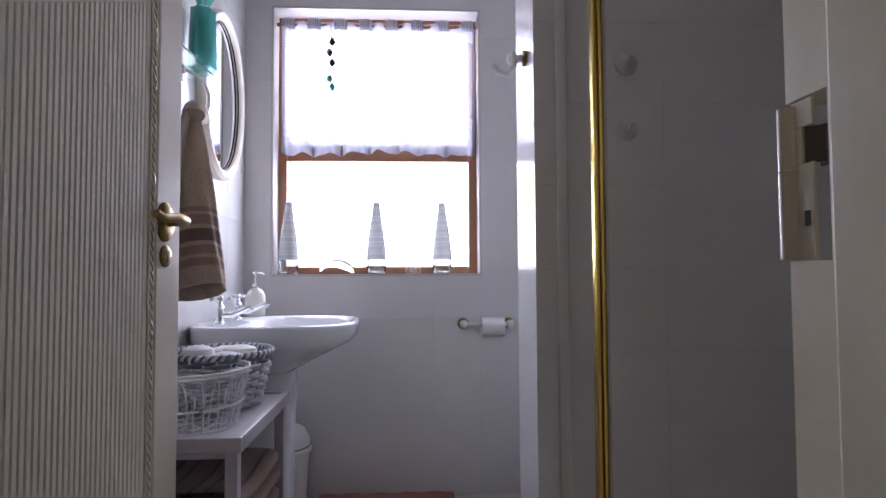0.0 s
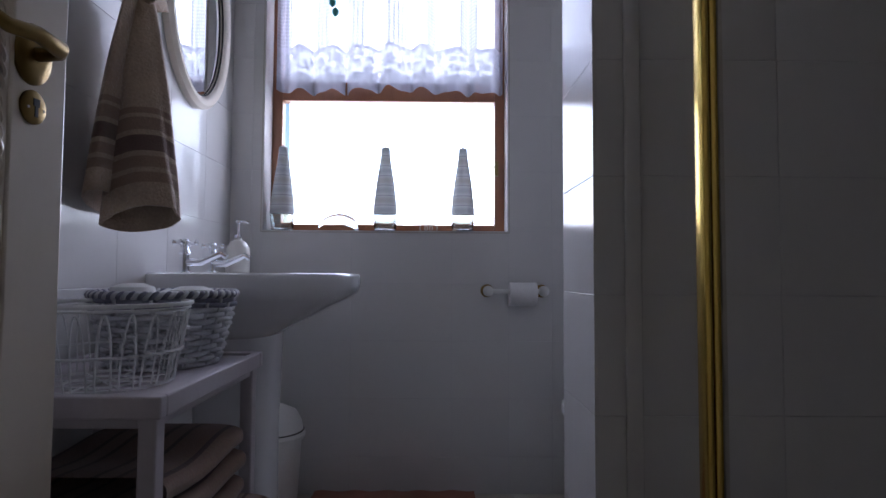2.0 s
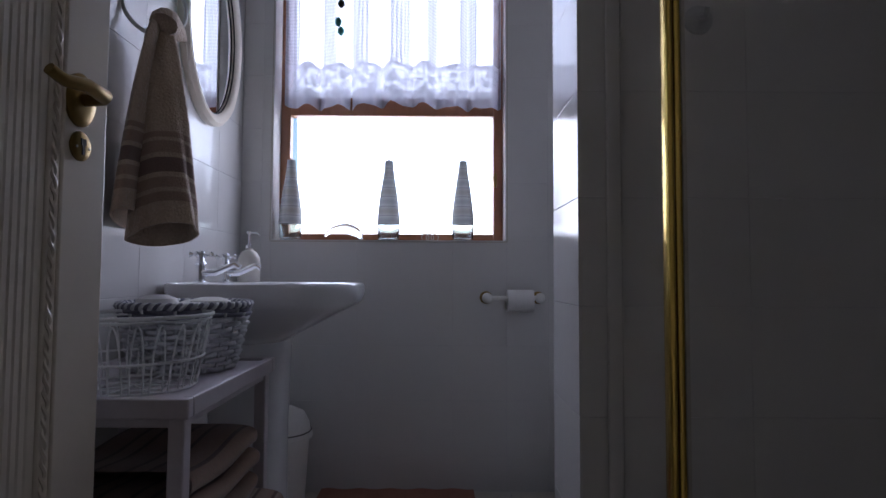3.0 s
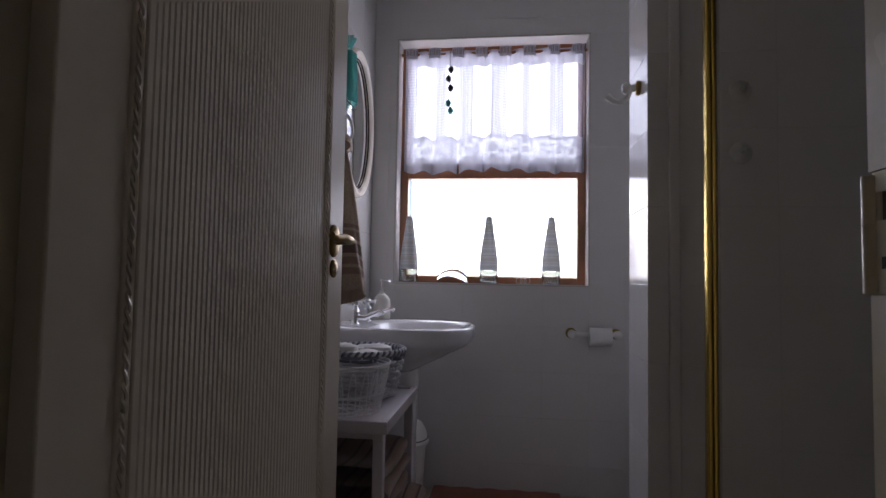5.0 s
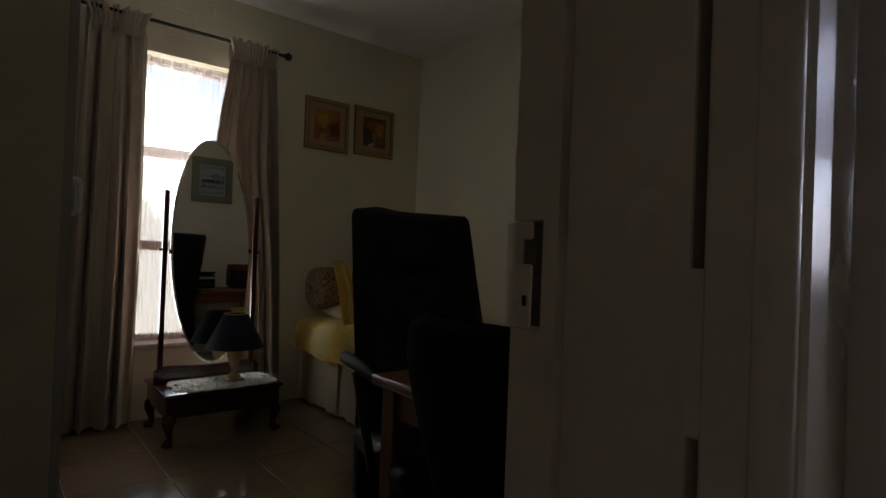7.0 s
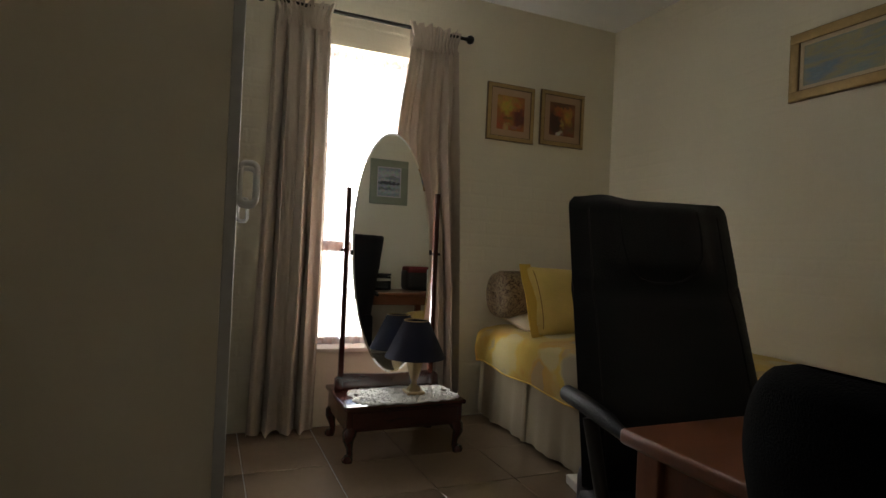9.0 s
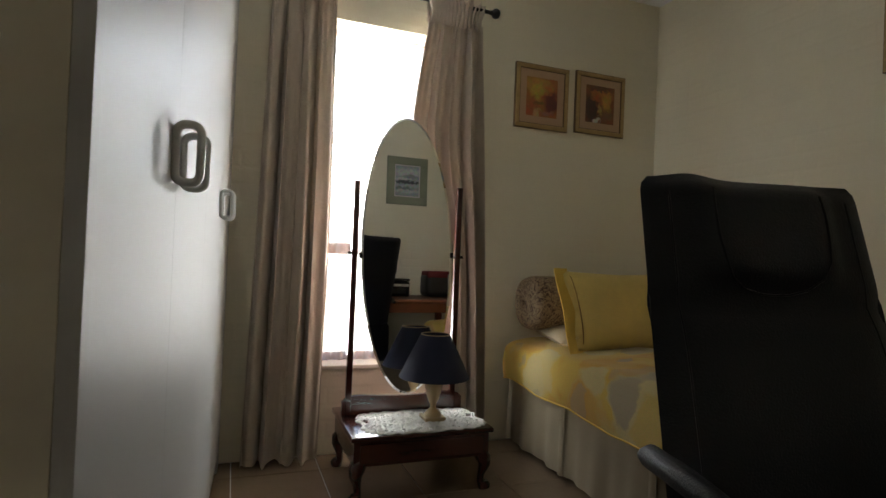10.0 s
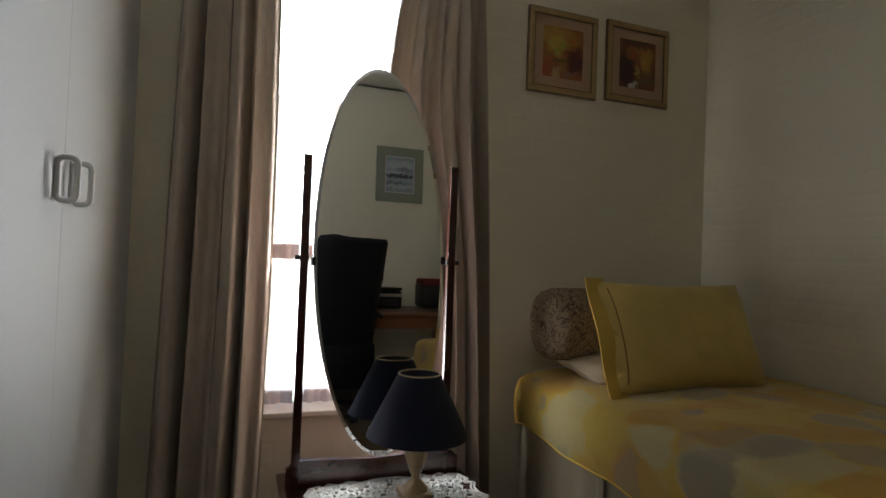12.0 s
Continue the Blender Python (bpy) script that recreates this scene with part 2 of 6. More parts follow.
M["towel"] = mat("taupe_terry_towel", (0.45, 0.335, 0.245), 0.95, vary=0.16, scale=26, grain=0.26, grain_scale=150, bump=1.0, bump_scale=150, sheen=0.4)
M["towel_dark"] = mat("dark_brown_towel_band", (0.16, 0.095, 0.075), 0.85, vary=0.15, scale=30, grain=0.2, grain_scale=240, bump=0.6, bump_scale=300, sheen=0.3)
M["towel_mid"] = mat("mid_brown_towel_band", (0.29, 0.195, 0.145), 0.9, vary=0.15, scale=30, grain=0.2, grain_scale=240, bump=0.6, bump_scale=300, sheen=0.3)
M["towel_stack"] = ramp_mat("striped_brown_towel", [(0.0, (0.36, 0.25, 0.20)), (0.35, (0.30, 0.19, 0.15)), (0.42, (0.10, 0.05, 0.045)), (0.62, (0.13, 0.065, 0.055)), (0.70, (0.44, 0.34, 0.28)), (1.0, (0.32, 0.21, 0.16))],
                            scale=2.6, rough=0.95, bump=0.3, stretch=(1.5, 0.5, 1.2), wave=True, sheen=0.3, distortion=0.4)
M["towel_brown"] = ramp_mat("brown_striped_terry", [(0.0, (0.27, 0.16, 0.12)), (0.5, (0.24, 0.14, 0.10)), (0.56, (0.085, 0.04, 0.035)), (0.78, (0.11, 0.05, 0.04)), (0.84, (0.29, 0.18, 0.13))],
                            scale=2.2, rough=0.95, bump=0.3, stretch=(1.4, 0.4, 1.3), wave=True, sheen=0.3, distortion=0.4)
M["teak"] = mat("varnished_window_timber", (0.30, 0.115, 0.05), 0.35, vary=0.3, scale=7, grain=0.15, coat=0.3, stretch=(3, 3, 0.6))
M["pane"] = glass_mat("window_glass")
M["shower_glass"] = glass_mat("shower_glass", (0.93, 0.97, 0.95))
M["bottle_glass"] = glass_mat("bottle_glass", (0.86, 0.94, 0.94), 0.05)
M["bottle_fill"] = ramp_mat("layered_sand_filling", [(0.0, (0.40, 0.42, 0.43)), (0.35, (0.58, 0.60, 0.60)), (0.5, (0.26, 0.28, 0.30)), (0.62, (0.54, 0.55, 0.55)), (1.0, (0.42, 0.41, 0.38))],
                            scale=1.6, rough=0.6, wave=True, stretch=(0.01, 0.01, 2.4), distortion=1.5, bump=0.5)
[x for x in M["bottle_fill"].node_tree.nodes if x.bl_idname == "ShaderNodeTexWave"][0].bands_direction = 'Z'
M["bottle_fill"].node_tree.nodes["Principled BSDF"].inputs["Transmission Weight"].default_value = 0.32
M["mirror"] = mat("silvered_mirror", (0.90, 0.92, 0.91), 0.0, 1.0, vary=0.0, grain=0.0, rvary=0.0)
M["lace"] = lace_mat()
M["net"] = sheer_mat("white_net_voile", (0.86, 0.87, 0.88), 0.40, 420)
M["teal"] = sheer_mat("teal_gauze", (0.12, 0.52, 0.46), 0.75, 300)
M["teal_solid"] = mat("teal_plastic", (0.06, 0.36, 0.33), 0.4)
M["curtain"] = mat("beige_woven_curtain", (0.56, 0.47, 0.375), 0.85, vary=0.08, scale=5, grain=0.14, grain_scale=150, bump=0.5, bump_scale=260, sheen=0.3, stretch=(1, 1, 0.25))
cn, cln = M["curtain"].node_tree.nodes, M["curtain"].node_tree.links
glow = cn.new("ShaderNodeBsdfTranslucent")
glow.inputs[0].default_value = (0.47, 0.40, 0.315, 1)
both = cn.new("ShaderNodeMixShader")
both.inputs[0].default_value = 0.15
cln.new(cn["Principled BSDF"].outputs[0], both.inputs[1])
cln.new(glow.outputs[0], both.inputs[2])
cln.new(both.outputs[0], cn["Material Output"].inputs["Surface"])
M["iron"] = mat("black_iron", (0.02, 0.018, 0.017), 0.45, 0.6)
M["mahogany"] = mat("dark_polished_mahogany", (0.055, 0.014, 0.010), 0.22, vary=0.35, scale=6, grain=0.2, grain_scale=60, coat=0.6, stretch=(1, 1, 6))
M["grey_plastic"] = mat("clear_grey_plastic", (0.52, 0.52, 0.51), 0.3, vary=0.08, coat=0.2)
M["leather"] = mat("black_leather", (0.005, 0.005, 0.008), 0.5, spec=0.24, vary=0.2, bump=0.35, bump_scale=240)
M["black_cloth"] = mat("black_woven_cloth", (0.006, 0.006, 0.007), 0.95, spec=0.06, vary=0.15, grain=0.2, grain_scale=260, bump=0.5, bump_scale=320)
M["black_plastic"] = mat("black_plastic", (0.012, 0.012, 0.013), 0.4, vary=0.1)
M["desk"] = mat("red_brown_desk_timber", (0.21, 0.070, 0.032), 0.3, vary=0.3, scale=4, grain=0.15, grain_scale=50, coat=0.4, stretch=(7, 1, 1))
M["printer"] = mat("black_printer_plastic", (0.016, 0.016, 0.018), 0.25, coat=0.3)
M["red_cloth"] = mat("red_cloth", (0.17, 0.018, 0.02), 0.8, bump=0.3)
M["doily"] = mat("white_crochet_cotton", (0.84, 0.84, 0.82), 0.9, vary=0.06, grain=0.1, grain_scale=300, bump=0.6, bump_scale=400)
M["shade"] = mat("navy_lampshade_cloth", (0.010, 0.013, 0.036), 0.9, grain=0.2, grain_scale=300, bump=0.4, bump_scale=400, sheen=0.06)
M["alabaster"] = mat("cream_alabaster", (0.52, 0.38, 0.20), 0.3, vary=0.25, scale=14, grain=0.05, coat=0.2)
M["duvet"] = ramp_mat("patchwork_print_cotton", [(0.0, (0.72, 0.52, 0.13)), (0.24, (0.72, 0.41, 0.06)), (0.40, (0.72, 0.55, 0.16)), (0.55, (0.68, 0.63, 0.47)), (0.68, (0.46, 0.41, 0.38)), (0.80, (0.74, 0.50, 0.10)), (0.95, (0.66, 0.56, 0.34))],
                      scale=7.0, rough=0.9, bump=0.35, voronoi=True, sheen=0.2)
dn, dln = M["duvet"].node_tree.nodes, M["duvet"].node_tree.links
dvor = [x for x in dn if x.bl_idname == "ShaderNodeTexVoronoi"][0]
dvor.feature, dvor.distance = 'SMOOTH_F1', 'EUCLIDEAN'
dvor.inputs["Scale"].default_value, dvor.inputs["Smoothness"].default_value = 6.4, 0.45
dvor.inputs["Randomness"].default_value = 0.75
[x for x in dn if x.bl_idname == "ShaderNodeMapping"][0].inputs["Rotation"].default_value = (0.3, 0.2, radians(24))
dsep = dn.new("ShaderNodeSeparateColor")
dln.new(dvor.outputs["Color"], dsep.inputs[0])
print_color = None
for channel, lo, hi, tint in ((0, 0.46, 0.74, (0.62, 0.53, 0.27)), (1, 0.50, 0.76, (0.64, 0.34, 0.04)), (2, 0.72, 0.94, (0.38, 0.32, 0.23))):
    edge_ = dn.new("ShaderNodeMapRange")
    edge_.inputs["From Min"].default_value, edge_.inputs["From Max"].default_value = lo, hi
    edge_.inputs["To Max"].default_value = 0.85
    dln.new(dsep.outputs[channel], edge_.inputs["Value"])
    layer = dn.new("ShaderNodeMix")
    layer.data_type = 'RGBA'
    layer.inputs["A"].default_value, layer.inputs["B"].default_value = (0.68, 0.47, 0.085, 1), (*tint, 1)
    dln.new(edge_.outputs[0], layer.inputs["Factor"])
    if print_color:
        dln.new(print_color, layer.inputs["A"])
    print_color = layer.outputs["Result"]
dmul = [x for x in dn if x.bl_idname == "ShaderNodeMix" and x.blend_type == 'MULTIPLY'][0]
dln.new(print_color, dmul.inputs["A"])
M["pillow"] = mat("yellow_cotton", (0.64, 0.47, 0.14), 0.85, vary=0.28, scale=6, grain=0.05, bump=0.3, bump_scale=220, sheen=0.2)
M["pillow_edge"] = mat("ochre_cotton_flange", (0.66, 0.43, 0.08), 0.85, vary=0.1, bump=0.3, bump_scale=220)
M["seam_thread"] = mat("brown_seam_thread", (0.22, 0.12, 0.03), 0.9)
M["sheet"] = mat("cream_cotton_sheet", (0.62, 0.52, 0.38), 0.9, vary=0.05, bump=0.2)
M["bolster"] = ramp_mat("brown_paisley_print", [(0.0, (0.30, 0.21, 0.12)), (0.44, (0.36, 0.27, 0.17)), (0.5, (0.05, 0.02, 0.015)), (0.56, (0.34, 0.25, 0.16)), (1.0, (0.24, 0.13, 0.07))],
                        scale=15, rough=0.9, bump=0.3, detail=3, distortion=3.0)
M["valance"] = mat("cream_valance_cotton", (0.36, 0.30, 0.21), 0.9, vary=0.06, grain=0.06, bump=0.3, bump_scale=240)
M["mattress"] = mat("mattress_ticking", (0.55, 0.50, 0.42), 0.9)
M["gilt"] = mat("antique_gilt_frame", (0.42, 0.29, 0.13), 0.38, 0.55, vary=0.25, scale=30, grain=0.15, bump=0.3, bump_scale=90)
M["gilt_dark"] = mat("dark_gilt_edge", (0.16, 0.10, 0.05), 0.45, 0.4, vary=0.2, scale=30)
M["linen"] = mat("linen_slip", (0.60, 0.50, 0.34), 0.85, bump=0.4, bump_scale=300)


def oil_painting(name, ground, strokes):
    """Brushed oil colours: soft strokes (x, z, half width, half height, colour) over a ground, with broken edges."""
    m = bpy.data.materials.new(name)
    m.use_nodes = True
    n, l = m.node_tree.nodes, m.node_tree.links
    b = n["Principled BSDF"]
    b.inputs["Roughness"].default_value = 0.45
    tc = n.new("ShaderNodeTexCoord")
    warp = n.new("ShaderNodeTexNoise")
    warp.inputs["Scale"].default_value, warp.inputs["Detail"].default_value = 34.0, 5.0
    l.new(tc.outputs["Object"], warp.inputs["Vector"])
    bent = n.new("ShaderNodeMix"); bent.data_type = 'RGBA'; bent.blend_type = 'LINEAR_LIGHT'
    bent.inputs["Factor"].default_value = 0.035
    l.new(tc.outputs["Object"], bent.inputs["A"])
    l.new(warp.outputs["Color"], bent.inputs["B"])
    color = None
    for x, z, w, h, tint in strokes:
        place = n.new("ShaderNodeMapping")
        place.inputs["Location"].default_value = (-x / w, 0, -z / h)
        place.inputs["Scale"].default_value = (1 / w, 0, 1 / h)
        l.new(bent.outputs["Result"], place.inputs["Vector"])
        far = n.new("ShaderNodeVectorMath"); far.operation = 'LENGTH'
        l.new(place.outputs[0], far.inputs[0])
        edge_ = n.new("ShaderNodeMapRange")
        edge_.inputs["From Min"].default_value, edge_.inputs["From Max"].default_value = 1.15, 0.55
        l.new(far.outputs["Value"], edge_.inputs["Value"])
        layer = n.new("ShaderNodeMix"); layer.data_type = 'RGBA'
        layer.inputs["A"].default_value, layer.inputs["B"].default_value = (*ground, 1), (*tint, 1)
        l.new(edge_.outputs[0], layer.inputs["Factor"])
        if color:
            l.new(color, layer.inputs["A"])
        color = layer.outputs["Result"]
    grain = n.new("ShaderNodeMix"); grain.data_type = 'RGBA'; grain.blend_type = 'OVERLAY'
    grain.inputs["Factor"].default_value = 0.5
    l.new(color, grain.inputs["A"])
    l.new(warp.outputs["Color"], grain.inputs["B"])
    l.new(grain.outputs["Result"], b.inputs["Base Color"])
    bp = n.new("ShaderNodeBump")
    bp.inputs["Strength"].default_value, bp.inputs["Distance"].default_value = 0.6, 0.003
    l.new(warp.outputs["Fac"], bp.inputs["Height"])
    l.new(bp.outputs["Normal"], b.inputs["Normal"])
    return m


M["autumn"] = oil_painting("autumn_oil_painting", (0.36, 0.13, 0.03), [
    (-0.03, 0.07, 0.10, 0.06, (0.42, 0.24, 0.05)), (0.07, -0.03, 0.06, 0.08, (0.13, 0.025, 0.02)), (-0.08, -0.08, 0.06, 0.05, (0.38, 0.10, 0.03)),
    (-0.03, 0.035, 0.045, 0.055, (0.46, 0.34, 0.05)), (-0.02, -0.035, 0.04, 0.018, (0.20, 0.10, 0.02)), (0.05, 0.05, 0.03, 0.03, (0.45, 0.16, 0.03)),
    (-0.035, -0.09, 0.025, 0.03, (0.44, 0.28, 0.12)), (0.04, -0.095, 0.05, 0.02, (0.30, 0.14, 0.10))])
M["autumn_b"] = oil_painting("dark_autumn_oil_painting", (0.20, 0.07, 0.02), [
    (-0.06, -0.03, 0.06, 0.11, (0.06, 0.022, 0.015)), (0.02, 0.06, 0.09, 0.05, (0.40, 0.16, 0.03)), (0.05, 0.02, 0.035, 0.06, (0.46, 0.26, 0.04)),
    (-0.02, 0.04, 0.03, 0.04, (0.34, 0.09, 0.02)), (0.06, -0.07, 0.05, 0.04, (0.18, 0.09, 0.04)), (0.0, -0.035, 0.015, 0.04, (0.40, 0.24, 0.07)),
    (-0.02, -0.095, 0.03, 0.014, (0.52, 0.50, 0.44)), (0.0, 0.10, 0.10, 0.02, (0.12, 0.05, 0.02))])
M["pink_mat"] = mat("dusty_pink_slip", (0.46, 0.31, 0.20), 0.85, vary=0.06, bump=0.3, bump_scale=300)
M["seascape"] = ramp_mat("blue_coast_painting", [(0.2, (0.10, 0.16, 0.14)), (0.4, (0.26, 0.34, 0.36)), (0.52, (0.42, 0.38, 0.22)), (0.64, (0.20, 0.30, 0.40)), (0.8, (0.52, 0.56, 0.58))], scale=3.2, rough=0.5, bump=0.6, stretch=(1, 1, 4), detail=5)
M["grey_sea"] = oil_painting("grey_sea_painting", (0.30, 0.33, 0.36), [
    (0.0, 0.09, 0.20, 0.05, (0.44, 0.47, 0.50)), (-0.05, 0.05, 0.10, 0.025, (0.22, 0.24, 0.27)), (0.06, 0.02, 0.12, 0.015, (0.48, 0.50, 0.52)),
    (0.0, -0.012, 0.22, 0.018, (0.05, 0.06, 0.075)), (-0.03, -0.05, 0.16, 0.02, (0.34, 0.38, 0.42)), (0.05, -0.08, 0.12, 0.018, (0.16, 0.19, 0.22)), (0.0, -0.11, 0.18, 0.02, (0.40, 0.44, 0.48))])
M["sage"] = mat("sage_green_frame", (0.26, 0.28, 0.20), 0.5, vary=0.15)
M["paper"] = mat("toilet_paper", (0.80, 0.79, 0.78), 0.95, bump=0.3)
M["mat_red"] = mat("terracotta_bath_mat", (0.36, 0.16, 0.11), 0.95, vary=0.15, grain=0.2, grain_scale=200, bump=0.9, bump_scale=250)
M["soap_bottle"] = mat("cream_stoneware", (0.66, 0.63, 0.57), 0.3, coat=0.2)
M["shell"] = mat("white_soap", (0.80, 0.78, 0.76), 0.5)
M["ground"] = mat("pale_paving", (0.50, 0.47, 0.42), 0.9, vary=0.2, scale=0.6)
M["garden_wall"] = mat("white_garden_wall", (0.80, 0.79, 0.76), 0.8, vary=0.05)
M["roof"] = mat("roof_slab", (0.4, 0.38, 0.36), 0.9)

# ---------------------------------------------------------------- mesh helpers


def box(x0, y0, z0, x1, y1, z1, bevel=0.0, seg=2, bm=None):
    bm = bm or bmesh.new()
    m = Matrix.Translation(((x0 + x1) / 2, (y0 + y1) / 2, (z0 + z1) / 2)) @ Matrix.Diagonal((abs(x1 - x0), abs(y1 - y0), abs(z1 - z0), 1))
    g = bmesh.ops.create_cube(bm, size=1, matrix=m)
    if bevel:
        edges = {e for v in g["verts"] for e in v.link_edges}
        bmesh.ops.bevel(bm, geom=list(edges), offset=bevel, segments=seg, profile=0.5, affect='EDGES')
    return bm


def lathe(profile, seg=32, bm=None, at=(0, 0, 0), cap=True, sx=1.0, sy=1.0):
    """A turned shape from (radius, height) pairs about z."""
    bm = bm or bmesh.new()
    rings = []
    for r, z in profile:
        rings.append([bm.verts.new((at[0] + sx * r * math.cos(2 * math.pi * i / seg), at[1] + sy * r * math.sin(2 * math.pi * i / seg), at[2] + z)) for i in range(seg)])
    for a, b in zip(rings, rings[1:]):
        for i in range(seg):
            bm.faces.new((a[i], a[(i + 1) % seg], b[(i + 1) % seg], b[i]))
    if cap:
        bm.faces.new(rings[0][::-1])
        bm.faces.new(rings[-1])
    return bm


def tube(points, radius, seg=8, bm=None, closed=False):
    """A round bar along points; radius may be one number or one for each point."""
    bm = bm or bmesh.new()
    pts = [Vector(p) for p in points]
    n = len(pts)
    rad = radius if isinstance(radius, (list, tuple)) else [radius] * n
    up, rings = None, []
    for i, p in enumerate(pts):
        a, b = (pts[i - 1], pts[(i + 1) % n]) if closed else (pts[max(i - 1, 0)], pts[min(i + 1, n - 1)])
        d = (b - a).normalized()
        if up is None:
            up = d.orthogonal().normalized()
        up = (up - d * up.dot(d)).normalized()
        side = d.cross(up)
        rings.append([bm.verts.new(p + rad[i] * (math.cos(2 * math.pi * k / seg) * up + math.sin(2 * math.pi * k / seg) * side)) for k in range(seg)])
    pairs = list(zip(rings, rings[1:])) + ([(rings[-1], rings[0])] if closed else [])
    for a, b in pairs:
        for k in range(seg):
            bm.faces.new((a[k], a[(k + 1) % seg], b[(k + 1) % seg], b[k]))
    if not closed:
        bm.faces.new(rings[0][::-1])
        bm.faces.new(rings[-1])
    return bm


def sheet(f, nu, nv, bm=None, thick=0.0):
    """A surface f(u, v) with UVs, u and v from 0 to 1; thick gives it a second side."""
    bm = bm or bmesh.new()
    uv = bm.loops.layers.uv.get("UVMap") or bm.loops.layers.uv.new("UVMap")
    grid = [[bm.verts.new(f(i / nu, j / nv)) for j in range(nv + 1)] for i in range(nu + 1)]
    made = []
    for i in range(nu):
        for j in range(nv):
            face = bm.faces.new((grid[i][j], grid[i + 1][j], grid[i + 1][j + 1], grid[i][j + 1]))
            face.smooth = True
            made.append(face)
            for loop, (a, b) in zip(face.loops, ((i, j), (i + 1, j), (i + 1, j + 1), (i, j + 1))):
                loop[uv].uv = (a / nu, b / nv)
    if thick:
        bm.normal_update()
        inner = [[bm.verts.new(v.co - v.normal * thick) for v in row] for row in grid]
        for i in range(nu):
            for j in range(nv):
                bm.faces.new((inner[i][j + 1], inner[i + 1][j + 1], inner[i + 1][j], inner[i][j])).smooth = True
        for i in range(nu):
            bm.faces.new((grid[i + 1][0], grid[i][0], inner[i][0], inner[i + 1][0]))
            bm.faces.new((grid[i][nv], grid[i + 1][nv], inner[i + 1][nv], inner[i][nv]))
        for j in range(nv):
            bm.faces.new((grid[0][j], grid[0][j + 1], inner[0][j + 1], inner[0][j]))
            bm.faces.new((grid[nu][j + 1], grid[nu][j], inner[nu][j], inner[nu][j + 1]))
    return bm


def oval(rx, ry, n=64):
    return [(rx * math.cos(2 * math.pi * i / n), ry * math.sin(2 * math.pi * i / n)) for i in range(n)]


def move(bm, m):
    bmesh.ops.transform(bm, matrix=m, verts=bm.verts)
    return bm


def part(name, bm, material, parent=None, label="", smooth=None):
    """Links a bmesh as one mesh object under a thing or under a part."""
    me = bpy.data.meshes.new(name)
    bmesh.ops.recalc_face_normals(bm, faces=bm.faces)
    bm.to_mesh(me)
    bm.free()
    me.materials.append(material)
    if smooth is not None:
        me.shade_smooth()
        if smooth:
            me.set_sharp_from_angle(angle=radians(smooth))
    ob = new(name, me)
    if parent:
        ob.parent = parent
    if label:
        ob["label"] = label
    return ob


def thing(name, m, label, category, group="", kind=""):
    ob = new(name)
    ob.empty_display_size = 0.1
    ob.matrix_world = m if isinstance(m, Matrix) else pose(*m)
    return tagged(ob, label, category, group, kind)


def solid(name, bm, material, label="", category="", smooth=None, kind="structure"):
    return tagged(part(name, bm, material, None, label, smooth), label, category, "", kind)


def boxes(*rows, bevel=0.0):
    bm = bmesh.new()
    for r in rows:
        box(*r, bevel=bevel, bm=bm)
    return bm


# ---------------------------------------------------------------- setting
CEIL = 2.72
XL, YB = -0.874, 2.787          # bathroom: side wall with the basin, wall with the window
XB, YN = -4.317, 2.65           # bedroom: wall with the window, wall behind the bed
WX0, WX1, WZ0, WZ1 = -0.748, 0.236, 1.029, 2.305     # bathroom window opening
VY0, VY1, VZ0, VZ1 = 0.50, 1.20, 0.452, 2.255        # bedroom window opening
PX, PY0, PY1 = 0.243, 1.615, 1.865                   # tiled shower partition
XR = 1.18                                            # bathroom's far side wall
DX0, DX1, DY0, DY1 = -0.668, 0.198, 0.395, 0.535     # bathroom door opening
EX0, EX1, EY0, EY1 = -0.965, -0.725, -0.475, 0.345   # bedroom door opening
DH = 2.04

solid("floor_bathroom", boxes((XL - 0.15, 0.46, -0.1, XR + 0.15, YB + 0.2, -0.006)), M["grout"])
solid("floor_hall", boxes((-0.85, -1.5, -0.1, 1.2, 0.46, 0.0)), M["hall_floor"])
solid("floor_bedroom", boxes((XB - 0.2, -0.75, -0.1, -0.85, YN + 0.2, -0.006)), M["grout"])
solid("ceiling_bathroom", boxes((XL - 0.15, 0.46, CEIL, XR + 0.15, YB + 0.2, CEIL + 0.1)), M["ceiling"])
solid("ceiling_hall", boxes((-0.85, -1.5, CEIL, 1.2, 0.46, CEIL + 0.1)), M["ceiling"])
solid("ceiling_bedroom", boxes((XB - 0.2, -0.75, CEIL, -0.85, YN + 0.2, CEIL + 0.1)), M["ceiling"])
solid("roof", boxes((XB - 0.6, -1.8, CEIL + 0.1, XR + 0.6, YB + 0.7, CEIL + 0.25)), M["roof"])
# bathroom walls, the tiles lie on them
solid("wall_bathroom_window", boxes((XL - 0.1, YB + 0.0014, 0, WX0, YB + 0.2, CEIL), (WX1, YB + 0.0014, 0, XR + 0.1, YB + 0.2, CEIL),
                                    (WX0, YB + 0.0014, 0, WX1, YB + 0.2, WZ0), (WX0, YB + 0.0014, WZ1, WX1, YB + 0.2, CEIL)), M["tile_bed"])
solid("wall_between", boxes((XL - 0.091, 0.55, 0, XL - 0.0014, YB + 0.1, CEIL)), M["tile_bed"])
solid("wall_bathroom_side", boxes((XR + 0.008, 0.4, 0, XR + 0.12, YB + 0.1, CEIL)), M["plaster_white"])
solid("wall_shower_partition", boxes((PX + 0.008, PY0 + 0.0014, 0, XR + 0.05, PY1 - 0.0014, CEIL)), M["tile_bed"])
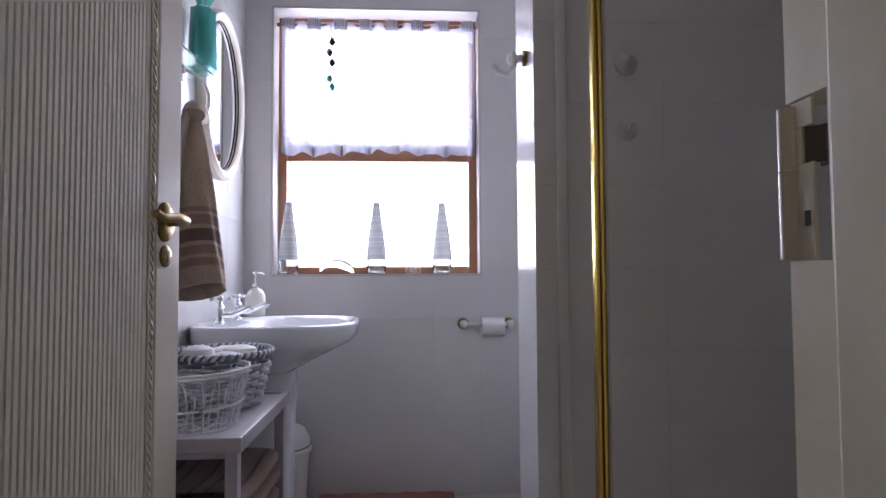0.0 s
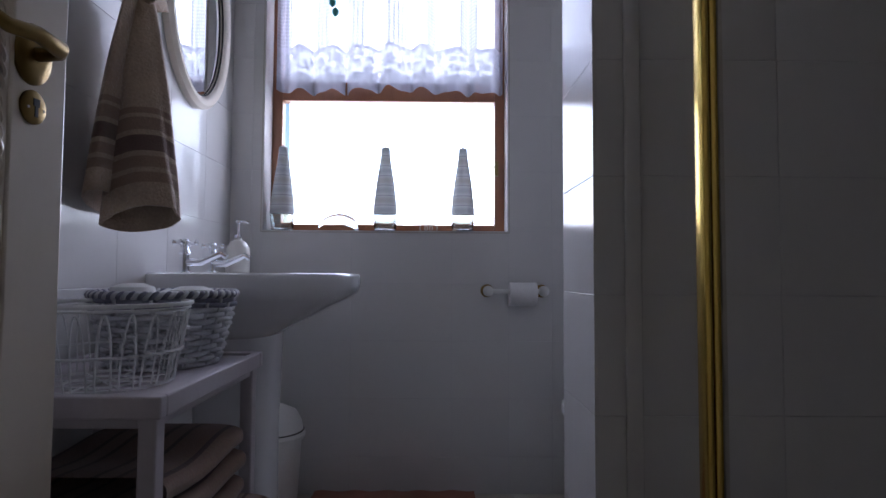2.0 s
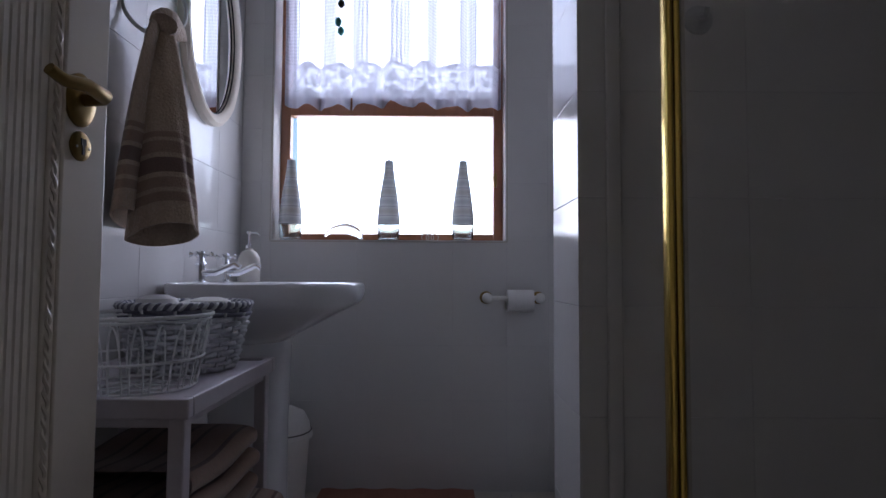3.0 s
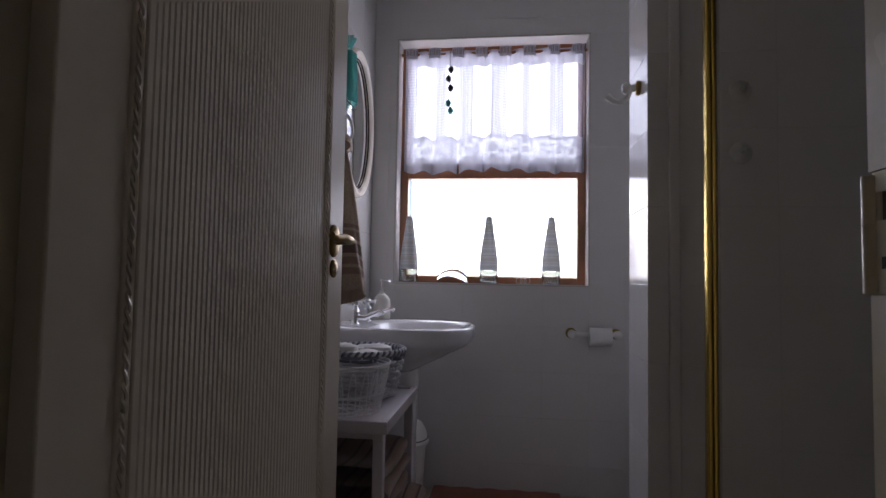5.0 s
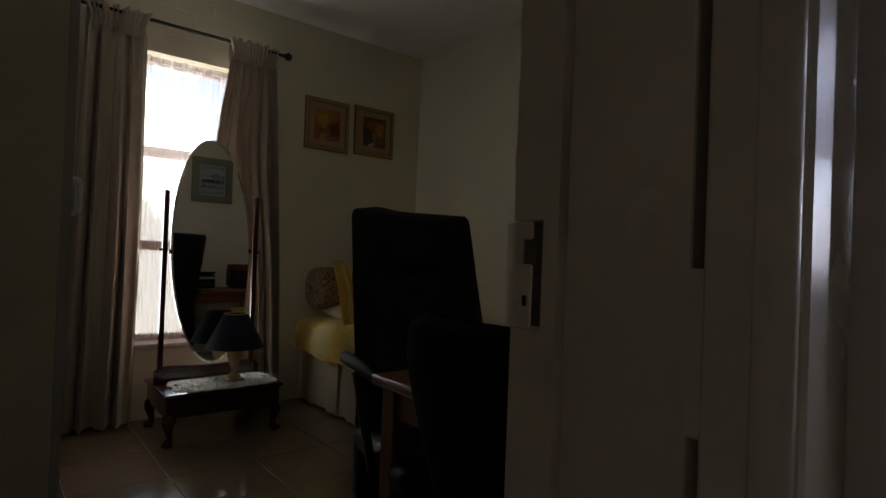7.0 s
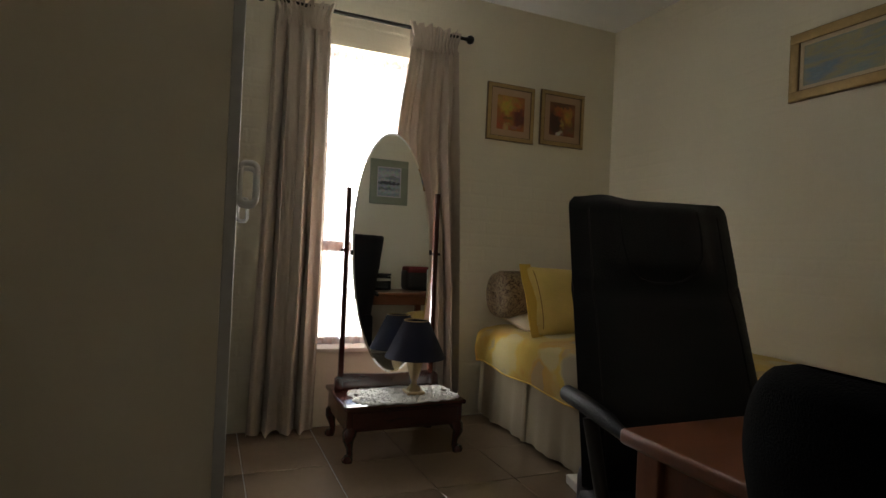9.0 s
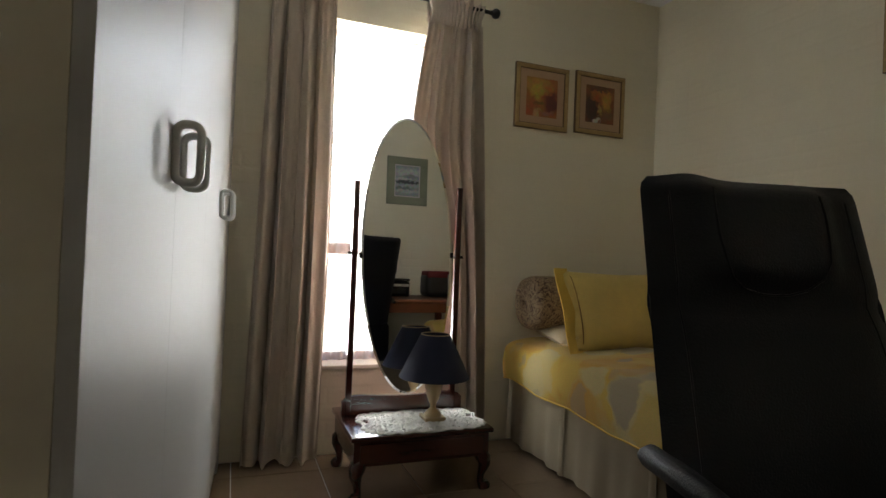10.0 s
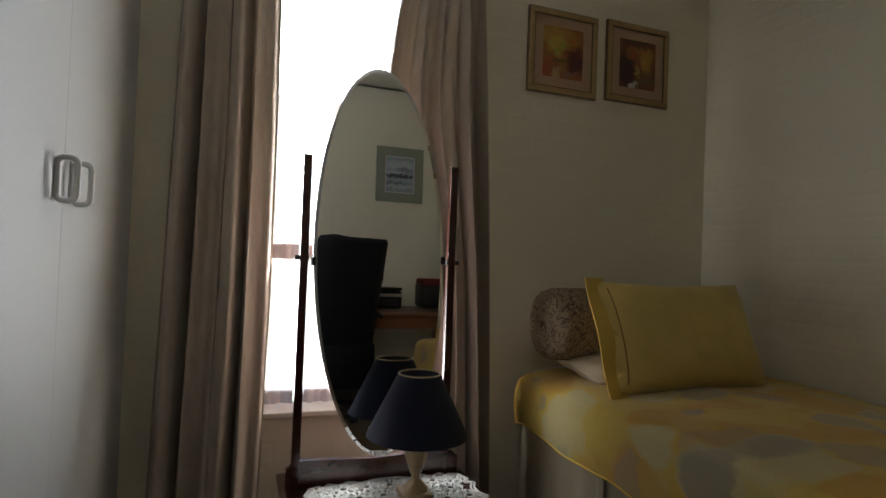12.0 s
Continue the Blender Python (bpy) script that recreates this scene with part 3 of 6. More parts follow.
solid("wall_bathroom_door", boxes((XL - 0.09, DY0 + 0.01, DH + 0.05, XR + 0.1, DY1, CEIL), (DX1 + 0.03, DY0 + 0.01, 0, XR + 0.1, DY1, CEIL),
                                  (XL - 0.09, 0.43, 0, -0.745, DY1 + 0.03, DH + 0.05)), M["plaster_white"])
# bedroom walls
solid("wall_bedroom_window", boxes((XB - 0.2, -0.7, 0, XB, VY0, CEIL), (XB - 0.2, VY1, 0, XB, YN + 0.1, CEIL),
                                   (XB - 0.2, VY0, 0, XB, VY1, VZ0), (XB - 0.2, VY0, VZ1, XB, VY1, CEIL)), M["plaster"])
solid("wall_bedroom_bed", boxes((XB - 0.1, YN, 0, XL - 0.05, YN + 0.15, CEIL)), M["plaster"])
solid("wall_bedroom_wardrobe", boxes((XB - 0.1, -0.75, 0, -0.86, -0.62, CEIL)), M["plaster"])
solid("wall_bedroom_desk", boxes((EX0 - 0.006, 0.45, 0, EX0 + 0.003, YN + 0.05, CEIL), (EX0 - 0.004, -0.7, 0, EX1 - 0.02, EY0 - 0.04, CEIL),
                                 (EX0 - 0.004, EY0 - 0.04, DH + 0.05, EX1 - 0.02, 0.45, CEIL)), M["plaster"])
solid("wall_hall_south", boxes((-0.9, -1.6, 0, 1.3, -1.45, CEIL)), M["plaster_white"])
solid("wall_hall_east", boxes((1.1, -1.5, 0, 1.25, 0.42, CEIL)), M["plaster_white"])
solid("wall_hall_west", boxes((-0.84, -1.5, 0, -0.72, -0.74, CEIL)), M["plaster_white"])

# outside
solid("ground", boxes((-150, -150, -0.4, 150, 150, -0.25)), M["ground"])
# outside the windows: a pale garden wall
solid("garden_wall", boxes((-7.6, -6, -0.3, -7.45, 9, 1.7), (-7.45, 6.2, -0.3, 6, 6.35, 1.7)), M["garden_wall"])

# ---------------------------------------------------------------- door frames
def door_frame(name, rows, m, label):
    t = thing(name, (0, 0, 0), label, "door frame", kind="structure")
    for n, r in rows:
        part(n, box(*r, bevel=0.010 if n == "reveal_face" else 0.0 if n in ("strike_rebate", "keep_pocket", "pocket_cheek") else 0.004), M["recess_steel" if n == "keep_pocket" else m], t)
    return t


bath_frame = door_frame("door_frame_bathroom", [
    ("hinge_jamb", (-0.745, 0.400, 0, -0.706, DY1, DH + 0.04)),
    ("reveal_face", (-0.745, 0.360, 0, -0.693, 0.422, DH + 0.03)),
    ("strike_jamb", (DX1, DY0, 0, DX1 + 0.05, 0.500, DH + 0.04)),
    ("strike_rebate", (DX1 + 0.012, 0.500, 0, DX1 + 0.06, 0.558, 1.045)),
    ("strike_rebate", (DX1 + 0.012, 0.500, 1.169, DX1 + 0.06, 0.558, DH + 0.04)),
    ("keep_pocket", (DX1 + 0.046, 0.500, 1.045, DX1 + 0.06, 0.558, 1.169)),
    ("pocket_cheek", (DX1 + 0.012, 0.500, 1.045, DX1 + 0.046, 0.514, 1.169)),
    ("head", (-0.706, DY0, DH, DX1, DY1, DH + 0.04)),
    ("architrave", (DX1 + 0.012, DY0 - 0.016, 0, DX1 + 0.085, DY0 - 0.001, DH + 0.09)),
], "frame", "cream enamelled bathroom door frame")
for x, y, r in ((-0.706, 0.334, 0.016),):
    part("bead_moulding", lathe([(r, 0), (r, DH + 0.03)], 20, at=(x, y, 0)), M["frame"], bath_frame, smooth=40)
part("corner_fillet", boxes((-0.73, 0.345, 0, -0.707, 0.44, DH + 0.03)), M["frame"], bath_frame)

bed_frame = door_frame("door_frame_bedroom", [
    ("strike_jamb", (EX0 + 0.045, EY1, 0, -0.780, EY1 + 0.06, DH + 0.04)),
    ("strike_rebate", (-0.985, 0.333, 0, EX0 + 0.045, EY1 + 0.06, 0.993)),
    ("strike_rebate", (-0.985, 0.333, 1.117, EX0 + 0.045, EY1 + 0.06, DH + 0.04)),
    ("keep_pocket", (-0.985, 0.368, 0.993, EX0 + 0.045, EY1 + 0.06, 1.117)),
    ("pocket_cheek", (-0.941, 0.333, 0.993, EX0 + 0.045, 0.368, 1.117)),
    ("outer_lining", (-0.770, EY1 + 0.002, 0, -0.728, EY1 + 0.06, DH + 0.04)),
    ("hinge_jamb", (EX0 - 0.01, EY0 - 0.05, 0, EX1, EY0, DH + 0.04)),
    ("head", (EX0 - 0.01, EY0, DH, EX1, EY1, DH + 0.04)),
], "frame", "cream enamelled bedroom door frame with a cracked joint")
part("filled_joint", box(-0.782, EY1 + 0.001, 0.92, -0.768, EY1 + 0.05, 1.07), M["frame"], bed_frame)
# added black board: its colour stands for the shade in the open joint
part("joint_shade_board", box(-0.95, EY1 + 0.045, 0, -0.75, 0.42, DH + 0.04), M["black_plastic"], bed_frame, "added black board that darkens the open joint behind the lining")


def keep_plate(m, name):
    """A mortice lock keep in its pocket: a bent plate with a latch ramp, a bolt hole and a rounded lip. The plate faces -x in local space."""
    t = thing(name, m, "painted metal lock keep let into the door frame", "lock keep", "lock keeps")
    part("plate", boxes((0.0015, 0.004, -0.061, 0.0045, 0.027, 0.012), (0.0015, 0.004, 0.040, 0.0045, 0.027, 0.061), (0.0015, 0.015, 0.012, 0.0045, 0.027, 0.040), bevel=0.0008), M["frame"], t)
    lip_line = [(0.003, 0.024), (-0.0005, 0.0265), (-0.003, 0.029), (-0.003, 0.032), (0.000, 0.0345), (0.010, 0.035)]
    for z0, z1 in ((-0.061, 0.0075), (0.0085, 0.058)):
        part("lip", sheet(lambda u, v, z0=z0, z1=z1: (*[(1 - (u * 5) % 1) * p + ((u * 5) % 1) * q if u < 1 else lip_line[5][i] for i, (p, q) in enumerate(zip(lip_line[min(int(u * 5), 4)], lip_line[min(int(u * 5), 4) + 1]))], z0 + (z1 - z0) * v), 20, 3, thick=0.003), M["frame"], t, "scuffed rounded lip", smooth=50)
    part("latch_ramp", sheet(lambda u, v: (0.004 + 0.010 * (1 - u), 0.006 + 0.009 * u, 0.012 + 0.028 * v), 4, 3, thick=0.002), M["recess_steel"], t, "dark bent latch ramp", smooth=60)
    # solid dark plates draw the shade in the latch and bolt openings
    part("latch_hole", box(0.016, -0.006, 0.010, 0.018, 0.016, 0.042, 0.0005), M["recess_steel"], t, "dark plate for the shade in the latch opening")
    part("bolt_hole", box(0.0008, 0.008, -0.036, 0.0020, 0.014, -0.024, 0.0004), M["black_plastic"], t)
    return t


keep_plate(pose(DX1 + 0.012, 0.528, 1.107, 0, 0, 0), "lock_keep")
keep_plate(pose(-0.956, 0.333, 1.055, 0, 0, 90), "lock_keep")

# bathroom door, open
leaf = thing("door_1", pose(DX0 + 0.004, DY1 - 0.002, 0, 0, 0, 84.4), "open white enamelled door with a reeded panel and rope moulding", "door", kind="structure")
LW, LT = 0.826, 0.040
part("door_leaf", boxes((-0.019, 0, 0.008, LW, LT, DH - 0.004), bevel=0.003), M["gloss"], leaf)
for side, y in ((-1, 0.0), (1, LT)):
    ribs = bmesh.new()
    n = 46
    for i in range(n):
        x = 0.135 + (LW - 0.27) * i / (n - 1)
        tube([(x, y - side * 0.0031, 0.16), (x, y - side * 0.0031, 1.90)], 0.0042, 6, ribs)
    part("reeded_panel", ribs, M["gloss"], leaf, smooth=50)
    for x in (0.105, LW - 0.105):
        rope = bmesh.new()
        for k in range(2):
            pts = [(x + 0.0035 * math.cos(h * 9 + k * math.pi), y + 0.0025 * math.sin(h * 9 + k * math.pi) * side, 0.14 + h * 0.055) for h in np.linspace(0, 32.5, 420)]
            tube(pts, 0.0030, 5, rope)
        part("rope_moulding", rope, M["gloss"], leaf, smooth=60)
        for dx in (-0.013, 0.013):
            part("bead", tube([(x + dx, y, 0.13), (x + dx, y, 1.93)], 0.0035, 6), M["gloss"], leaf, smooth=60)
    # lever handle and keyhole cover
    hx, hz = LW - 0.062, 1.142
    rose = part("rose", move(lathe([(0.030, 0), (0.030, 0.004), (0.026, 0.008), (0.014, 0.010)], 32, sy=1.35), pose(hx, y, hz, -90 * side)), M["brass"], leaf, "tarnished brass oval rose", smooth=40)
    lever = [(hx, y + side * 0.006, hz), (hx, y + side * 0.040, hz), (hx - 0.012, y + side * 0.050, hz), (hx - 0.05, y + side * 0.052, hz + 0.004), (hx - 0.09, y + side * 0.050, hz - 0.002), (hx - 0.112, y + side * 0.046, hz + 0.006)]
    part("door_handle", tube(lever, [0.010, 0.009, 0.011, 0.010, 0.009, 0.008], 14), M["brass"], leaf, "tarnished brass lever", smooth=60)
    esc = part("keyhole_cover", move(lathe([(0.0205, 0), (0.0205, 0.003), (0.017, 0.006), (0.006, 0.0065)], 32, sy=1.1), pose(hx + 0.004, y, 1.073, -90 * side)), M["brass"], leaf, "tarnished brass escutcheon", smooth=40)
    part("keyhole", boxes((hx + 0.0015, y + side * 0.0055, 1.060, hx + 0.0065, y + side * 0.0075, 1.075), (hx - 0.001, y + side * 0.0055, 1.074, hx + 0.009, y + side * 0.0075, 1.084)), M["black_plastic"], esc)
    for dx in (-0.012, 0.013):
        part("screw", move(lathe([(0.003, 0), (0.002, 0.002)], 10), pose(hx + 0.004 + dx, y + side * 0.0045, 1.071, -90 * side)), M["steel"], esc)

# ---------------------------------------------------------------- bathroom window
win = thing("window_1", (0, 0, 0), "varnished timber window with two panes", "window", kind="structure")
FY = YB + 0.105
for n, r in (("frame_left", (WX0, FY, WZ0, WX0 + 0.045, FY + 0.05, WZ1)), ("frame_right", (WX1 - 0.045, FY, WZ0, WX1, FY + 0.05, WZ1)),
             ("frame_bottom", (WX0 + 0.045, FY, WZ0, WX1 - 0.045, FY + 0.05, WZ0 + 0.035)), ("frame_top", (WX0 + 0.045, FY, WZ1 - 0.05, WX1 - 0.045, FY + 0.05, WZ1)),
             ("transom", (WX0 + 0.045, FY - 0.004, 1.585, WX1 - 0.045, FY + 0.05, 1.665))):
    part(n, box(*r, bevel=0.004), M["teak"], win)
for z0, z1 in ((WZ0 + 0.03, 1.59), (1.66, WZ1 - 0.045)):
    p = part("pane", boxes((WX0 + 0.04, FY + 0.02, z0, WX1 - 0.04, FY + 0.026, z1)), M["pane"], win)
    p.visible_shadow = False
part("window_catch", boxes((0.19, FY - 0.02, 1.27, 0.205, FY, 1.33), (0.185, FY - 0.03, 1.30, 0.195, FY - 0.01, 1.312), bevel=0.002), M["brass"], win)
rv = thing("window_reveal", (0, 0, 0), "white tiled window reveal with a trim edge", "window reveal", kind="structure")
for n, r in (("reveal_left", (WX0 - 0.004, YB - 0.002, WZ0, WX0 + 0.004, FY, WZ1)), ("reveal_right", (WX1 - 0.004, YB - 0.002, WZ0, WX1 + 0.004, FY, WZ1)),
             ("reveal_head", (WX0 + 0.004, YB - 0.002, WZ1 - 0.004, WX1 - 0.004, FY, WZ1 + 0.004)), ("window_sill", (WX0 + 0.004, YB - 0.004, WZ0 - 0.006, WX1 - 0.004, FY, WZ0 + 0.001))):
    part(n, boxes(r), M["tile"], rv)
for n, r in (("edge_trim", (WX0 - 0.005, YB - 0.004, WZ0 - 0.005, WX0 - 0.001, YB + 0.004, WZ1 + 0.005)), ("edge_trim", (WX1 + 0.001, YB - 0.004, WZ0 - 0.005, WX1 + 0.005, YB + 0.004, WZ1 + 0.005)),
             ("edge_trim", (WX0 - 0.001, YB - 0.005, WZ1 + 0.001, WX1 + 0.001, YB + 0.004, WZ1 + 0.005)), ("edge_trim", (WX0 - 0.001, YB - 0.006, WZ0 - 0.008, WX1 + 0.001, YB + 0.004, WZ0 - 0.003))):
    part(n, boxes(r), M["steel"], rv)


def cafe(u, v):
    """The gathered lace: v from the hem to the heading."""
    x = WX0 + 0.02 + (WX1 - WX0 - 0.03) * u
    amp = 0.010 + 0.020 * (1 - v) ** 0.6
    y = YB + 0.060 + amp * (math.sin(u * 46) + 0.5 * math.sin(u * 83 + 1.3))
    hem = 0.012 * abs(math.sin(u * 25.1)) + 0.008 * math.sin(u * 9)
    return (x + 0.006 * math.cos(u * 46), y, 1.622 + (2.262 - 1.622) * v - hem * (1 - v))


cl = thing("lace_curtain", (0, 0, 0), "short white lace cafe curtain with a flowered hem", "curtain")
part("lace_panel", sheet(cafe, 240, 24), M["lace"], cl)
part("curtain_rod", tube([(WX0, YB + 0.062, 2.248), (WX1, YB + 0.062, 2.248)], 0.009, 10), M["teak"], cl, "brown timber rod", smooth=60)
for i in range(8):
    x = WX0 + 0.06 + i * 0.125
    part("heading_gather", sheet(lambda u, v, x=x: (x - 0.032 + 0.064 * u, YB + 0.050 - 0.008 * math.sin(u * math.pi) + 0.003 * math.sin(u * 40), 2.222 + 0.055 * v), 20, 3), M["lace"], cl)


def sand_bottle(x, y, s):
    t = thing("sand_bottle", (x, y, WZ0 + 0.001), "tall tapered glass bottle filled with grey sand layers", "bottle", "bottles on the window sill")
    outer = [(0.034, 0), (0.044, 0.004), (0.047, 0.03), (0.0485, 0.068), (0.0475, 0.09), (0.0440, 0.135), (0.0360, 0.20), (0.0265, 0.26), (0.0200, 0.305), (0.0175, 0.335)]
    inner = [(r - 0.003, z) for r, z in outer[3:]]
    part("glass_body", lathe([(r * s, z) for r, z in outer[:4]] + [((outer[3][0] - 0.003) * s, 0.066), (0.036 * s, 0.010), (0.02, 0.009)], 28), M["bottle_glass"], t, "ribbed clear glass foot", smooth=40)
    part("filling", lathe([((r + 0.003) * s, z) for r, z in inner], 28), M["bottle_fill"], t, "grey banded sand filling", smooth=40)
    part("stopper", lathe([(0.0172 * s, 0.335), (0.0180 * s, 0.337), (0.0165 * s, 0.343), (0.003, 0.345), (0.0015, 0.356)], 18), M["bottle_fill"], t, smooth=40)


for x, y, s in ((-0.680, YB + 0.045, 1.0), (-0.262, YB + 0.045, 1.0), (0.055, YB + 0.045, 0.98)):
    sand_bottle(x, y, s)
fig = thing("dolphin_ornament", (-0.455, YB + 0.035, WZ0 + 0.001), "small clear glass dolphin ornament", "ornament")
arc = [(0.078 * math.cos(a), 0, 0.052 * math.sin(a)) for a in np.linspace(0.05, math.pi - 0.3, 16)]
part("body", tube(arc, [0.005, 0.010, 0.014, 0.018, 0.021, 0.022, 0.022, 0.021, 0.020, 0.018, 0.016, 0.014, 0.011, 0.009, 0.007, 0.004], 12), M["bottle_glass"], fig, smooth=60)
part("fin", tube([(0.0, 0, 0.065), (0.014, 0, 0.078), (0.03, 0, 0.075)], [0.006, 0.005, 0.002], 8), M["bottle_glass"], fig, smooth=60)
part("tail", tube([(0.076, -0.024, 0.004), (0.082, 0, 0.008), (0.076, 0.024, 0.004)], [0.003, 0.006, 0.003], 8), M["bottle_glass"], fig, smooth=60)
sh = thing("shell_ornament", (-0.085, YB + 0.06, WZ0 + 0.001), "small wire and shell ornament on the sill", "ornament")
for k, dx in enumerate((-0.02, 0.0, 0.02)):
    part("wire_loop", tube([(dx + 0.016 * math.cos(a), 0.004 * k, 0.016 + 0.016 * math.sin(a)) for a in np.linspace(0, 2 * math.pi, 14)[:-1]], 0.002, 6, closed=True), M["steel"], sh)

charm = thing("hanging_charm", (-0.478, YB + 0.022, 1.93), "dark metal charm with teal drops hanging in the window", "window charm")
part("cord", tube([(0, 0, 0.315), (0, 0, 0.10)], 0.0016, 5), M["iron"], charm)
for k, (z, m) in enumerate(((0.22, "iron"), (0.17, "iron"), (0.12, "iron"), (0.04, "teal_solid"), (0.0, "teal_solid"))):
    part("drop", lathe([(0.003, -0.020), (0.015, -0.007), (0.015, 0.007), (0.003, 0.020)], 10, at=(0.006 * (-1) ** k, 0, z)), M[m], charm, smooth=50)
part("lower_cord", tube([(0, 0, 0.10), (0, 0, -0.02)], 0.0012, 5), M["iron"], charm)

# ---------------------------------------------------------------- bathroom things
def superoval(a, b, n, k=2.6):
    out = []
    for i in range(n):
        t = 2 * math.pi * i / n
        c, s = math.cos(t), math.sin(t)
        out.append((a * abs(c) ** (2 / k) * (1 if c > 0 else -1), b * abs(s) ** (2 / k) * (1 if s > 0 else -1)))
    return out


def loft(rings, bm=None, close=True):
    bm = bm or bmesh.new()
    vs = [[bm.verts.new(p) for p in r] for r in rings]
    n = len(vs[0])
    for a, b in zip(vs, vs[1:]):
        for i in range(n):
            bm.faces.new((a[i], a[(i + 1) % n], b[(i + 1) % n], b[i]))
    if close:
        bm.faces.new(vs[0][::-1])
        bm.faces.new(vs[-1])
    return bm


basin = thing("wash_basin", (XL, 2.285, 0), "white china pedestal wash basin", "basin")
BZ = 0.858
def bring(cx, a, b, z, n=56):
    return [(max(cx + x, 0.002), y, z) for x, y in superoval(a, b, n, 3.3)]
bowl = loft([bring(0.21, 0.115, 0.10, BZ - 0.195), bring(0.222, 0.148, 0.138, BZ - 0.168), bring(0.238, 0.188, 0.176, BZ - 0.140), bring(0.254, 0.222, 0.208, BZ - 0.115), bring(0.268, 0.250, 0.232, BZ - 0.093),
             bring(0.279, 0.274, 0.252, BZ - 0.076), bring(0.285, 0.288, 0.265, BZ - 0.058), bring(0.287, 0.291, 0.267, BZ - 0.040),
             bring(0.287, 0.292, 0.268, BZ - 0.013), bring(0.286, 0.290, 0.266, BZ - 0.004), bring(0.286, 0.284, 0.258, BZ), bring(0.30, 0.250, 0.226, BZ - 0.002),
             bring(0.335, 0.195, 0.20, BZ - 0.016), bring(0.34, 0.17, 0.175, BZ - 0.07), bring(0.335, 0.10, 0.10, BZ - 0.13), bring(0.33, 0.03, 0.03, BZ - 0.137)])
part("bowl", bowl, M["china"], basin, smooth=50)
part("pedestal", loft([bring(0.21, 0.145, 0.130, 0.0), bring(0.21, 0.140, 0.125, 0.03), bring(0.215, 0.122, 0.106, 0.10), bring(0.220, 0.116, 0.100, 0.40), bring(0.22, 0.126, 0.106, BZ - 0.175)]), M["china"], basin, smooth=50)
for dy in (-0.105, 0.095):
    tap = part("tap", lathe([(0.022, 0), (0.022, 0.006), (0.014, 0.012), (0.013, 0.056), (0.018, 0.061), (0.012, 0.070), (0.009, 0.088)], 20, at=(0.095, dy, BZ - 0.004)), M["chrome"], basin, "chrome pillar tap", smooth=40)
    part("spout", tube([(0.095, dy, BZ + 0.03), (0.14, dy, BZ + 0.030), (0.175, dy, BZ + 0.045), (0.20, dy, BZ + 0.056), (0.216, dy, BZ + 0.046)], [0.011, 0.011, 0.010, 0.009, 0.009], 12), M["chrome"], tap, smooth=60)
    top = lathe([(0.013, 0.078), (0.014, 0.088), (0.010, 0.096), (0.003, 0.099)], 16, at=(0.095, dy, BZ))
    for ax, ay in ((1, 0), (-1, 0), (0, 1), (0, -1)):
        tube([(0.095 + ax * 0.008, dy + ay * 0.008, BZ + 0.086), (0.095 + ax * 0.024, dy + ay * 0.024, BZ + 0.086), (0.095 + ax * 0.032, dy + ay * 0.032, BZ + 0.086), (0.095 + ax * 0.038, dy + ay * 0.038, BZ + 0.086)], [0.006, 0.005, 0.0095, 0.006], 10, top)
    part("cross_head", top, M["chrome"], tap, smooth=50)
part("drain", lathe([(0.022, 0), (0.018, 0.003)], 20, at=(0.335, 0, BZ - 0.1372)), M["chrome"], basin)

soap = thing("soap_dispenser", (XL + 0.125, 2.53, BZ - 0.002), "cream stoneware soap dispenser with a chrome pump", "soap dispenser")
part("bottle", lathe([(0.036, 0), (0.040, 0.006), (0.041, 0.06), (0.038, 0.09), (0.026, 0.11), (0.013, 0.118), (0.012, 0.126)], 28), M["soap_bottle"], soap, smooth=40)
pump = part("pump", lathe([(0.013, 0.124), (0.013, 0.136), (0.005, 0.138), (0.005, 0.175), (0.011, 0.177), (0.011, 0.186)], 18), M["chrome"], soap, "chrome pump", smooth=40)
part("nozzle", tube([(0, 0, 0.181), (0.03, -0.012, 0.181), (0.042, -0.016, 0.174)], 0.004, 8), M["chrome"], pump)

bin_ = thing("pedal_bin", (XL + 0.225, 2.645, 0), "white plastic swing bin with a domed lid", "bin")
part("body", lathe([(0.085, 0), (0.09, 0.01), (0.104, 0.25), (0.104, 0.262)], 36), M["white_plastic"], bin_, smooth=40)
lid = part("lid", lathe([(0.116, 0.258), (0.118, 0.270), (0.110, 0.282), (0.104, 0.315), (0.084, 0.352), (0.045, 0.372), (0.01, 0.376)], 36), M["white_plastic"], bin_, "domed lid", smooth=40)
part("flap_gap", tube([(0.111 * math.cos(a), 0.111 * math.sin(a), 0.284) for a in np.linspace(-1.5, 1.2, 20)], 0.0025, 6), M["black_plastic"], lid)

tb = thing("side_table", (0, 0, 0), "white painted wooden side table with a lower shelf", "table")
TX0, TX1, TY0, TY1, TZ = -0.862, -0.472, 1.428, 1.930, 0.668
part("tabletop", box(TX0 + 0.02, TY0 + 0.02, TZ - 0.020, TX1 - 0.02, TY1 - 0.02, TZ - 0.007, 0.001), M["white_wood"], tb, "inset panel")
for r in ((TX0, TY0, TX1, TY0 + 0.021), (TX0, TY1 - 0.021, TX1, TY1), (TX0, TY0 + 0.0215, TX0 + 0.021, TY1 - 0.0215), (TX1 - 0.021, TY0 + 0.0215, TX1, TY1 - 0.0215)):
    part("top_rail", box(r[0], r[1], TZ - 0.035, r[2], r[3], TZ, 0.003), M["white_wood"], tb)
